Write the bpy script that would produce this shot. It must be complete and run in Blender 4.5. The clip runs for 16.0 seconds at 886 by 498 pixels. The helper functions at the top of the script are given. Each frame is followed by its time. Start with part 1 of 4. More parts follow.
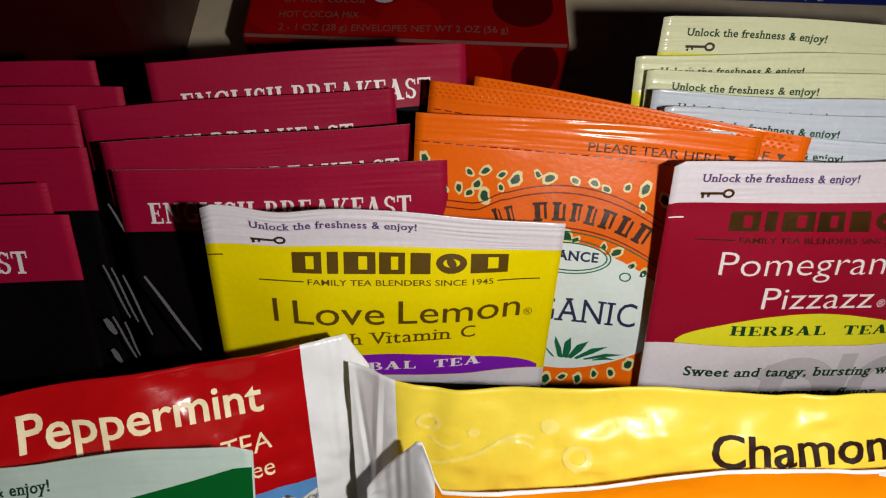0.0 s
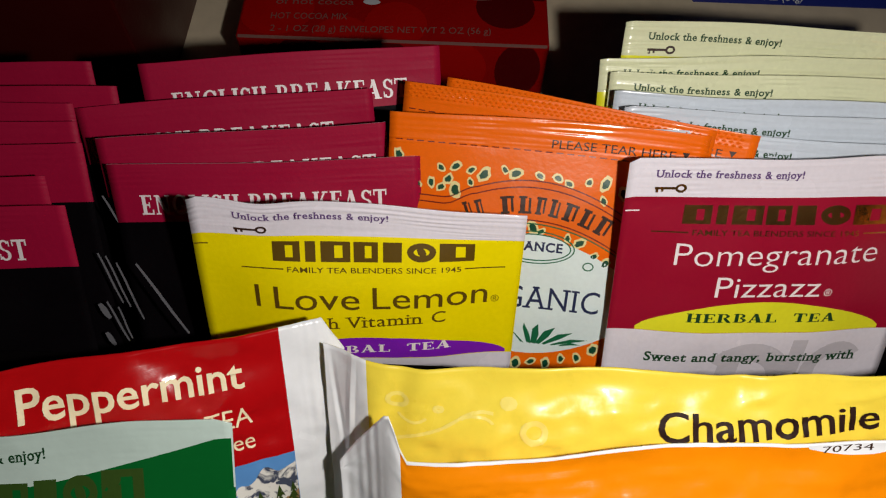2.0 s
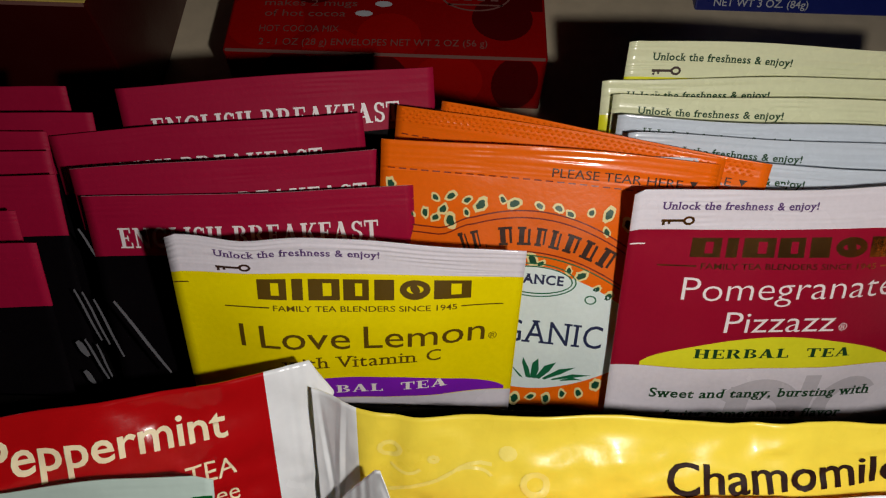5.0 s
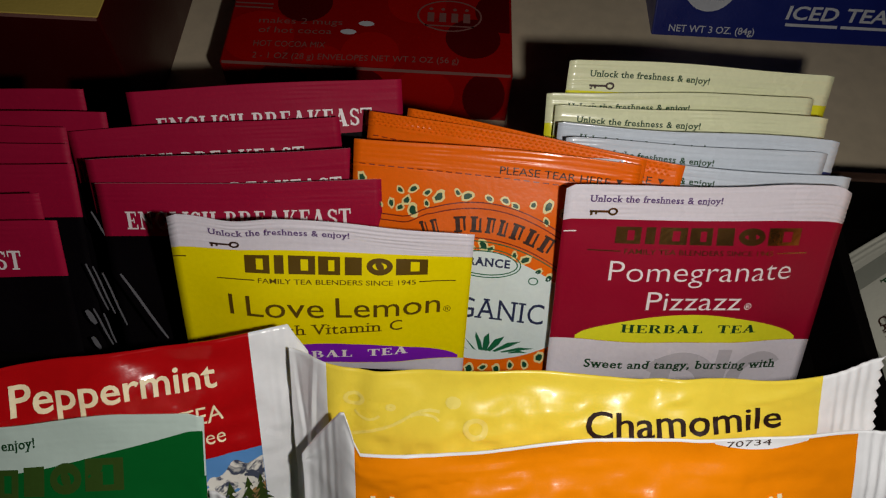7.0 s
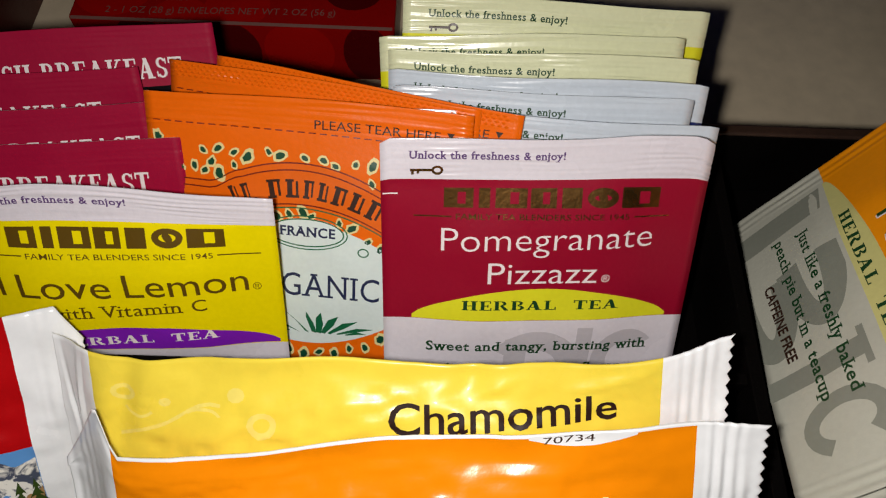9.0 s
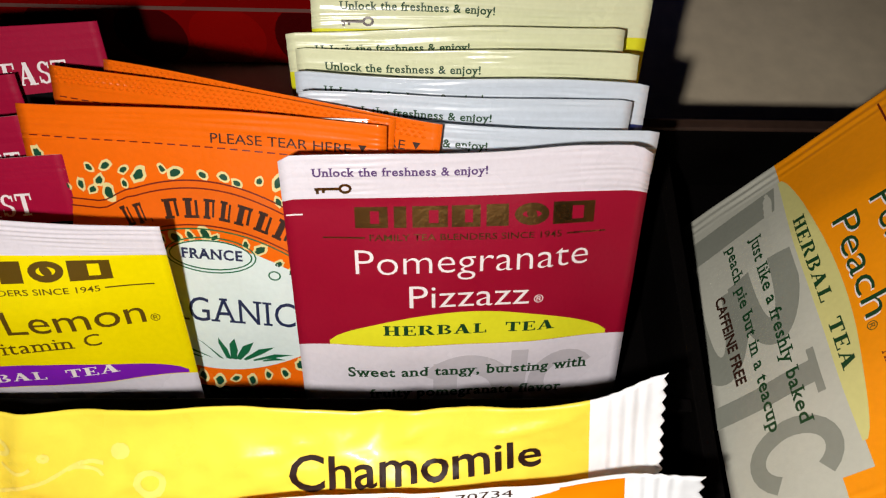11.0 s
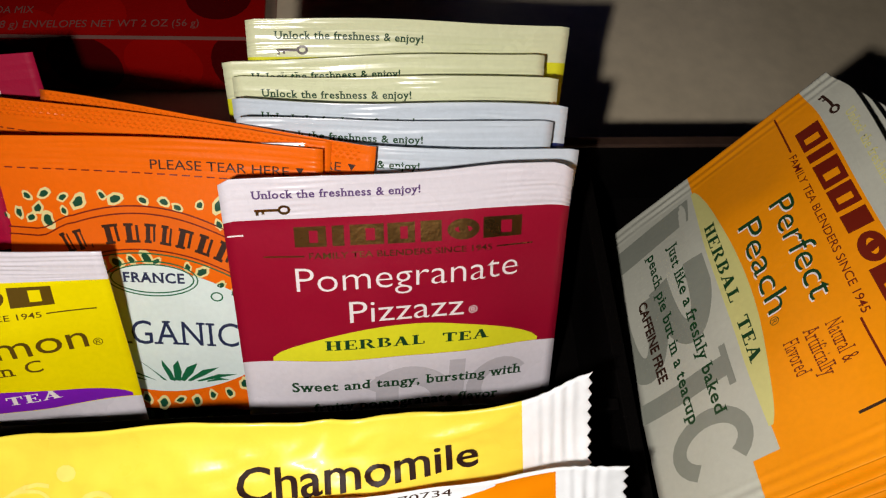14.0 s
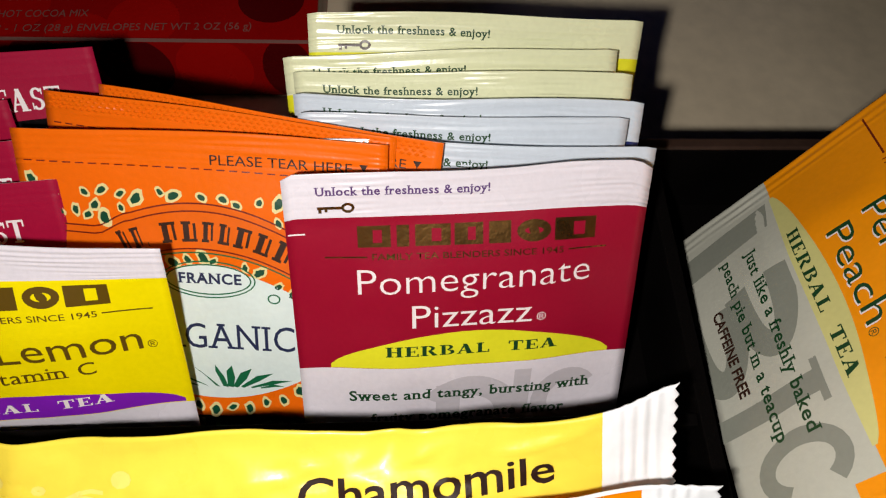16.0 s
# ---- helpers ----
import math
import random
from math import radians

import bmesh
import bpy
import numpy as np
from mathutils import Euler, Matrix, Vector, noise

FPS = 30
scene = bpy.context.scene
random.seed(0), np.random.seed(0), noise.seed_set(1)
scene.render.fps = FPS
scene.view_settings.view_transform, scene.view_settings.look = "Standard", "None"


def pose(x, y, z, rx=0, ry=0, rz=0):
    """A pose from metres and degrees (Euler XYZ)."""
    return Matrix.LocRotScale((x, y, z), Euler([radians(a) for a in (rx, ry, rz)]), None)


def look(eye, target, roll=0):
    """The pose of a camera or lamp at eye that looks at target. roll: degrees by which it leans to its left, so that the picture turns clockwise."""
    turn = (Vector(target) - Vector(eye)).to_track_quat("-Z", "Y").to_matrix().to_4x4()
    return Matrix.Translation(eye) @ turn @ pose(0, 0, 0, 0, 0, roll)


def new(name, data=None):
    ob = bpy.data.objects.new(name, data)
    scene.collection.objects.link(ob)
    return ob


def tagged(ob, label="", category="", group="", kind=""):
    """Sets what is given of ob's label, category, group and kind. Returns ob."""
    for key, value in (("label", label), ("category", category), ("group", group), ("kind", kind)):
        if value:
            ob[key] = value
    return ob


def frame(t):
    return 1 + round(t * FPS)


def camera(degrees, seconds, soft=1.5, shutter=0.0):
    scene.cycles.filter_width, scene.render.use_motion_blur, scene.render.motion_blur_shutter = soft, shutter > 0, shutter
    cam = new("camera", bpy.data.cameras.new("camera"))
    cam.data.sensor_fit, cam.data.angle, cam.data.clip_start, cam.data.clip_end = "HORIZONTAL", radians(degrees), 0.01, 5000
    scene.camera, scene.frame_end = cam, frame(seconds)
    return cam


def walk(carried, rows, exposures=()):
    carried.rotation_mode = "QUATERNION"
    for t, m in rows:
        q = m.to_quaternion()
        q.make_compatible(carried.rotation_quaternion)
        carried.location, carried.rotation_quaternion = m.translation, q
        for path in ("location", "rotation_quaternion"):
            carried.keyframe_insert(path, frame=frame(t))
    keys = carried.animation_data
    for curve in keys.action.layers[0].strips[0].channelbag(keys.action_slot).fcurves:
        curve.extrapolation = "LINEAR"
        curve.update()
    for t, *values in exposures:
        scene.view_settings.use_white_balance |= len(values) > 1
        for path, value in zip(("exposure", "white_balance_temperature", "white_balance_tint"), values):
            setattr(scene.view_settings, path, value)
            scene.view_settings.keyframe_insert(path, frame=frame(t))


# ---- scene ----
cam = camera(63.1, 16.0, soft=1.2)
PATH = [
    (0, (-0.04388, -0.08432, 0.19570), (-0.04260, 0.01482, 0.02200), 2.50),
    (0.5, (-0.04387, -0.08250, 0.19818), (-0.04523, 0.01771, 0.02509), 1.01),
    (1, (-0.04152, -0.08614, 0.19939), (-0.04370, 0.01396, 0.02626), 0.42),
    (1.5, (-0.03940, -0.09079, 0.20383), (-0.03989, 0.01023, 0.03122), 1.86),
    (2, (-0.03676, -0.09023, 0.20363), (-0.03682, 0.00819, 0.02952), 2.09),
    (2.5, (-0.03528, -0.08891, 0.20246), (-0.03499, 0.01092, 0.02915), 2.15),
    (3, (-0.03728, -0.08893, 0.20324), (-0.03550, 0.01143, 0.03025), 2.55),
    (3.5, (-0.03737, -0.08940, 0.20182), (-0.03597, 0.01166, 0.02923), 2.47),
    (4, (-0.03789, -0.08841, 0.20382), (-0.03707, 0.01492, 0.03258), 2.29),
    (4.2, (-0.03654, -0.08636, 0.20188), (-0.03559, 0.01615, 0.03015), 2.49),
    (6.3, (-0.03636, -0.07593, 0.20008), (-0.03652, 0.01711, 0.02304), 1.28),
    (6.5, (-0.03397, -0.08658, 0.20644), (-0.03357, 0.00899, 0.03075), 1.78),
    (7, (-0.02898, -0.09792, 0.21832), (-0.02643, 0.00394, 0.04622), 4.00),
    (7.5, (-0.02202, -0.09484, 0.21869), (-0.02046, 0.00747, 0.04685), 3.77),
    (8, (-0.02051, -0.09689, 0.20787), (-0.01829, -0.00275, 0.03143), 5.12),
    (8.5, (-0.00786, -0.09306, 0.20835), (-0.00346, 0.00374, 0.03339), 5.96),
    (9, (0.01088, -0.08726, 0.19844), (0.01448, 0.00960, 0.02350), 3.77),
    (9.5, (0.02181, -0.07999, 0.19337), (0.02604, 0.00945, 0.01453), 4.53),
    (10, (0.02537, -0.07633, 0.19200), (0.02986, 0.01365, 0.01344), 4.20),
    (10.2, (0.02568, -0.07389, 0.19257), (0.03081, 0.01576, 0.01387), 4.28),
    (12.3, (0.02342, -0.06584, 0.19135), (0.03296, 0.01770, 0.00988), 4.53),
    (12.5, (0.02470, -0.06372, 0.19125), (0.03773, 0.02197, 0.01100), 6.27),
    (13, (0.02729, -0.06853, 0.19194), (0.04587, 0.02229, 0.01472), 9.30),
    (13.5, (0.02075, -0.07426, 0.19900), (0.03864, 0.01890, 0.02293), 9.19),
    (14, (0.02609, -0.07411, 0.19823), (0.04829, 0.01740, 0.02178), 10.87),
    (14.5, (0.02425, -0.07479, 0.19680), (0.04745, 0.01548, 0.01985), 12.09),
    (15, (0.02584, -0.07143, 0.19122), (0.04742, 0.01828, 0.01377), 11.82),
    (15.5, (0.02308, -0.07186, 0.19147), (0.04433, 0.01863, 0.01438), 11.35),
    (16, (0.01955, -0.07305, 0.19000), (0.03363, 0.02327, 0.01529), 6.78),
]
walk(cam, [(t, look(eye, target, roll)) for t, eye, target, roll in PATH],
     exposures=[(0, -0.26), (4.2, -0.42), (6.3, -0.66), (7, -0.68), (7.5, -0.45), (8, -0.36), (9, -0.27), (10, 0.0), (12.5, 0.16), (13.5, -0.04), (14.5, 0.06), (15, 0.17), (16, 0.08)])

# ---- light: a small torch held beside the lens, in a dark room ----
world = bpy.data.worlds.new("dark_room")
scene.world = world
world.use_nodes = True
world.node_tree.nodes["Background"].inputs[0].default_value = (1.0, 0.93, 0.85, 1)
world.node_tree.nodes["Background"].inputs[1].default_value = 0.0003


def torch(place, watts, radius):
    lamp = bpy.data.lights.new("torch", "POINT")
    lamp.energy, lamp.shadow_soft_size, lamp.color = watts, radius, (1.0, 0.945, 0.895)
    ob = new("torch", lamp)
    ob.location = place
    return ob


torch((0.002, -0.0860, 0.1930), 1.02, 0.003)


# ---- materials ----
def mat(name, rgb, rough=0.4, bump=0.15, grain=900.0, vary=0.08, metal=0.0, coat=0.0, crease=60.0, spec=0.5, folds=0.0):
    """A printed, painted or plastic surface: colour varied at two scales, fine grain and soft creases in relief."""
    m = bpy.data.materials.new(name)
    m.use_nodes = True
    nt = m.node_tree
    b = nt.nodes["Principled BSDF"]
    tc = nt.nodes.new("ShaderNodeTexCoord")
    n1, n2 = nt.nodes.new("ShaderNodeTexNoise"), nt.nodes.new("ShaderNodeTexNoise")
    n1.inputs["Scale"].default_value, n1.inputs["Detail"].default_value = grain, 3
    n2.inputs["Scale"].default_value, n2.inputs["Detail"].default_value = crease, 4
    for n in (n1, n2):
        nt.links.new(tc.outputs["Object"], n.inputs["Vector"])
    add = nt.nodes.new("ShaderNodeMath")
    add.operation = "ADD"
    nt.links.new(n1.outputs["Fac"], add.inputs[0])
    nt.links.new(n2.outputs["Fac"], add.inputs[1])
    ramp = nt.nodes.new("ShaderNodeMapRange")
    ramp.inputs["From Min"].default_value, ramp.inputs["From Max"].default_value = 0.6, 1.4
    ramp.inputs["To Min"].default_value, ramp.inputs["To Max"].default_value = 1 - vary, 1 + vary
    nt.links.new(add.outputs[0], ramp.inputs["Value"])
    mul = nt.nodes.new("ShaderNodeVectorMath")
    mul.operation = "SCALE"
    mul.inputs[0].default_value = rgb
    nt.links.new(ramp.outputs["Result"], mul.inputs["Scale"])
    nt.links.new(mul.outputs["Vector"], b.inputs["Base Color"])
    rr = nt.nodes.new("ShaderNodeMapRange")
    rr.inputs["From Min"].default_value, rr.inputs["From Max"].default_value = 0.3, 0.7
    rr.inputs["To Min"].default_value, rr.inputs["To Max"].default_value = rough * 0.8, min(1, rough * 1.25)
    nt.links.new(n2.outputs["Fac"], rr.inputs["Value"])
    nt.links.new(rr.outputs["Result"], b.inputs["Roughness"])
    bp = nt.nodes.new("ShaderNodeBump")
    bp.inputs["Strength"].default_value, bp.inputs["Distance"].default_value = bump, 0.0004
    nt.links.new(add.outputs[0], bp.inputs["Height"])
    nt.links.new(bp.outputs["Normal"], b.inputs["Normal"])
    if folds:
        n3 = nt.nodes.new("ShaderNodeTexNoise")
        n3.noise_type = "RIDGED_MULTIFRACTAL"
        n3.inputs["Scale"].default_value, n3.inputs["Detail"].default_value, n3.inputs["Distortion"].default_value = 38, 1.5, 0.7
        nt.links.new(tc.outputs["Object"], n3.inputs["Vector"])
        b3 = nt.nodes.new("ShaderNodeBump")
        b3.inputs["Strength"].default_value, b3.inputs["Distance"].default_value = folds, 0.001
        nt.links.new(n3.outputs["Fac"], b3.inputs["Height"])
        nt.links.new(bp.outputs["Normal"], b3.inputs["Normal"])
        nt.links.new(b3.outputs["Normal"], b.inputs["Normal"])
    b.inputs["Metallic"].default_value = metal
    b.inputs["Specular IOR Level"].default_value = spec
    b.inputs["Coat Weight"].default_value, b.inputs["Coat Roughness"].default_value = coat, 0.12
    return m


def paper(name, rgb, rough=0.38, **k):
    return mat(name, rgb, rough, **{"bump": 0.12, "vary": 0.05, **k})


def film(name, rgb, rough=0.2, **k):
    return mat(name, rgb, rough, **{"bump": 0.10, "vary": 0.04, "grain": 500, "crease": 90, "folds": 0.3, **k})


def streaked(name, light, dark, scale=260.0):
    """A printed picture of snow over rock: streaks of two colours, broken up at two scales."""
    m = film(name, light)
    nt = m.node_tree
    b = nt.nodes["Principled BSDF"]
    tc, n = nt.nodes.new("ShaderNodeTexCoord"), nt.nodes.new("ShaderNodeTexNoise")
    n.inputs["Scale"].default_value, n.inputs["Detail"].default_value, n.inputs["Distortion"].default_value = scale, 5, 1.6
    ramp = nt.nodes.new("ShaderNodeValToRGB")
    ramp.color_ramp.elements[0].position, ramp.color_ramp.elements[1].position = 0.44, 0.53
    ramp.color_ramp.elements[0].color, ramp.color_ramp.elements[1].color = (*dark, 1), (*light, 1)
    nt.links.new(tc.outputs["Object"], n.inputs["Vector"])
    nt.links.new(n.outputs["Fac"], ramp.inputs["Fac"])
    nt.links.new(ramp.outputs["Color"], b.inputs["Base Color"])
    return m


WHITE = paper("white_header_paper", (0.72, 0.68, 0.74), 0.25, coat=0.7, folds=0.1)
LIME = paper("pale_lime_header_paper", (0.72, 0.74, 0.48), 0.25, coat=0.7)
ICE = paper("pale_blue_header_paper", (0.58, 0.64, 0.71), 0.25, coat=0.7)
YELLOW = paper("lemon_yellow_print", (0.80, 0.66, 0.0), spec=0.25, folds=0.16)
BRIGHT = paper("bright_yellow_print", (0.72, 0.70, 0.02))
CRIMSON = paper("crimson_print", (0.275, 0.003, 0.022), 0.4, spec=0.24, folds=0.14)
NAVY = paper("navy_print", (0.01, 0.02, 0.12))
PURPLE = paper("purple_print", (0.19, 0.012, 0.42), spec=0.25)
GREY = paper("grey_shadow_print", (0.53, 0.50, 0.54), 0.25)
CREAM = paper("cream_grey_paper", (0.50, 0.50, 0.42))
GREYGREEN = paper("grey_green_print", (0.25, 0.26, 0.215))
PEACH = paper("peach_orange_print", (0.88, 0.29, 0.003), spec=0.3)
PALEGOLD = paper("pale_yellow_print", (0.62, 0.58, 0.22))
ORANGE = paper("orange_print", (0.80, 0.135, 0.003), 0.3, coat=0.35, spec=0.25, folds=0.12)
DEEPORANGE = paper("deep_orange_print", (0.74, 0.125, 0.003), 0.33)
MINTWHITE = paper("mint_white_paper", (0.68, 0.78, 0.76))
MAROON = paper("wine_red_print", (0.31, 0.004, 0.034), 0.5, spec=0.14)
BLACK = mat("black_print", (0.003, 0.0022, 0.003), 0.5, vary=0.2, spec=0.03)
FGREEN = film("deep_green_film", (0.003, 0.115, 0.02), 0.2, coat=0.3, folds=0.55)
FMINT = film("mint_header_film", (0.54, 0.67, 0.61), 0.2, coat=0.3, folds=0.5)
FRED = film("glossy_red_film", (0.44, 0.004, 0.006), 0.12, coat=0.9, folds=0.55)
FWHITE = film("white_film", (0.82, 0.84, 0.86), 0.22)
FYELLOW = film("glossy_yellow_film", (0.80, 0.63, 0.06), 0.3, coat=0.05, folds=0.16, spec=0.22)
FORANGE = film("glossy_orange_film", (0.86, 0.245, 0.002), 0.17, coat=0.4, folds=0.45)
FPALE = film("pale_flower_print", (0.83, 0.69, 0.15), 0.28)
FLIME = film("lime_green_film", (0.16, 0.32, 0.02), 0.2)
FSKY = film("sky_blue_print", (0.10, 0.27, 0.58), 0.2)
FSNOW = streaked("snow_print", (0.74, 0.72, 0.66), (0.06, 0.07, 0.11))
FPINE = film("pine_green_print", (0.035, 0.06, 0.012), 0.2)
FMEADOW = film("meadow_yellow_print", (0.30, 0.24, 0.03), 0.2)
SEEDINK = paper("dark_seed_green_ink", (0.004, 0.06, 0.028))
FROCK = streaked("rock_brown_print", (0.34, 0.20, 0.08), (0.05, 0.05, 0.03), 320.0)
INK = paper("dark_brown_ink", (0.035, 0.014, 0.008))
VIOLETINK = paper("violet_ink", (0.10, 0.045, 0.16))
GREENINK = paper("dark_green_ink", (0.008, 0.05, 0.015))
PLANT = paper("plant_green_ink", (0.008, 0.125, 0.05))
BROWNINK = paper("olive_brown_ink", (0.10, 0.055, 0.004))
REDINK = paper("red_brown_ink", (0.16, 0.012, 0.004))
PINKWHITE = paper("white_ink", (0.80, 0.74, 0.74))
FILMINK = paper("dark_brown_film_ink", (0.02, 0.008, 0.006), 0.6, spec=0.15)
MINTGOLD = paper("dull_gold_print", (0.035, 0.075, 0.012), 0.3)
CREAMINK = paper("cream_ink", (0.86, 0.74, 0.48), 0.45, spec=0.3)
SEEDRIM = paper("cream_outline_ink", (0.72, 0.62, 0.28))
GOLD = mat("gold_foil", (0.42, 0.22, 0.07), 0.3, metal=1.0, bump=0.2)
# near-black for the tray's base, walls and dividers; only the rims are brown
TRAY = mat("matt_black_tray", (0.0018, 0.0014, 0.0013), 0.8, vary=0.35, bump=0.2, grain=1500, crease=60, spec=0.03)
RIMWOOD = mat("dark_brown_rim", (0.036, 0.019, 0.013), 0.5, vary=0.3, bump=0.15, grain=500, crease=50, spec=0.3)
TABLE = mat("grey_beige_laminate", (0.80, 0.675, 0.48), 0.45, vary=0.12, bump=0.03, grain=140, crease=14)
BOXRED = mat("red_carton", (0.33, 0.002, 0.002), 0.3, vary=0.08)
BOXDOT = mat("dark_red_dot_print", (0.09, 0.001, 0.002), 0.3)
BOXMID = mat("bright_red_dot_print", (0.42, 0.003, 0.002), 0.3)
BOXINK = mat("faded_pink_ink", (0.24, 0.10, 0.085), 0.4)
BOXBLUE = mat("royal_blue_carton", (0.012, 0.022, 0.19), 0.32)
BOXWHITE = mat("white_box_ink", (0.62, 0.64, 0.68), 0.4)
BOXMAROON = mat("maroon_carton", (0.05, 0.002, 0.002), 0.35)
BOXGOLD = mat("gold_carton", (0.72, 0.54, 0.12), 0.35)
CARDEDGE = mat("pale_card_edge", (0.26, 0.12, 0.10), 0.6)
# pale grey that stands in for reflections off the black envelopes
GLINTGREY = mat("pale_grey_glint", (0.15, 0.15, 0.165), 0.3)
NAVYINK = paper("navy_ink", (0.018, 0.026, 0.075))


# ---- building helpers ----
def part(name, bm, materials, parent, label=""):
    me = bpy.data.meshes.new(name)
    bm.to_mesh(me)
    bm.free()
    for m in materials if isinstance(materials, (list, tuple)) else (materials,):
        me.materials.append(m)
    ob = new(name, me)
    ob.parent = parent
    if label:
        ob["label"] = label
    return ob


def box(bm, a, b, bevel=0.0):
    """A box from corner a to corner b, with rounded edges."""
    made = bmesh.ops.create_cube(bm, size=1)["verts"]
    for v in made:
        v.co = Vector([a[i] + (v.co[i] + 0.5) * (b[i] - a[i]) for i in range(3)])
    if bevel:
        edges = {e for v in made for e in v.link_edges}
        bmesh.ops.bevel(bm, geom=list(edges), offset=bevel, segments=2, affect="EDGES", profile=0.5)


FONT_CACHE = {}


def slab_feet(pts, faces):
    """Slab serifs: a small bar at each flat end of an upright stroke."""
    sides = {}
    for f in faces:
        for a, b in zip(f, f[1:] + f[:1]):
            sides.setdefault(frozenset((a, b)), []).append(f)
    rim = [tuple(e) for e, own in sides.items() if len(own) == 1]
    near = {}
    for a, b in rim:
        near.setdefault(a, []).append(b)
        near.setdefault(b, []).append(a)
    more, quads = [], []
    for a, b in rim:
        (xa, ya), (xb, yb) = pts[a], pts[b]
        if abs(ya - yb) > 0.006 or not 0.045 < abs(xa - xb) < 0.16:
            continue
        ends = [(pts[o][0] - pts[e][0], pts[o][1] - pts[e][1]) for e in (a, b) for o in near[e] if o not in (a, b)]
        if len(ends) < 2 or any(abs(dy) < 0.05 or abs(dx) > 0.75 * abs(dy) for dx, dy in ends) or ends[0][1] * ends[1][1] < 0:
            continue
        d = 0.062 if ends[0][1] > 0 else -0.062
        x0, x1, n = min(xa, xb) - 0.085, max(xa, xb) + 0.085, len(pts) + len(more)
        more += [(x0, ya), (x1, ya), (x1, ya + d), (x0, ya + d)]
        quads.append((n, n + 1, n + 2, n + 3))
    return pts + more, faces + quads


def glyphs(body, bold=0.0, serif=False):
    """Flat letters from the built-in font: points with the left end and the base line at 0, and faces; width; height of a capital."""
    key = (body, bold, serif)
    if key not in FONT_CACHE:
        def flat(s):
            cu = bpy.data.curves.new("letters", "FONT")
            cu.body, cu.size, cu.resolution_u, cu.offset, cu.fill_mode, cu.space_character = s, 1.0, 3, bold + (0.008 if serif else 0), "FRONT", 1.1 if serif else 1.0
            ob = bpy.data.objects.new("letters", cu)
            scene.collection.objects.link(ob)
            me = bpy.data.meshes.new_from_object(ob.evaluated_get(bpy.context.evaluated_depsgraph_get()))
            pts = [(v.co.x, v.co.y) for v in me.vertices]
            faces = [tuple(p.vertices) for p in me.polygons]
            bpy.data.objects.remove(ob)
            bpy.data.meshes.remove(me)
            return pts, faces
        cap = max(y for x, y in flat("H")[0])
        pts, faces = flat(body)
        if serif:
            pts, faces = slab_feet(pts, faces)
        x0, x1 = min(x for x, y in pts), max(x for x, y in pts)
        FONT_CACHE[key] = ([(x - x0, y) for x, y in pts], faces, x1 - x0, cap)
    return FONT_CACHE[key]


def smooth(x):
    x = min(1.0, max(0.0, x))
    return x * x * (3 - 2 * x)


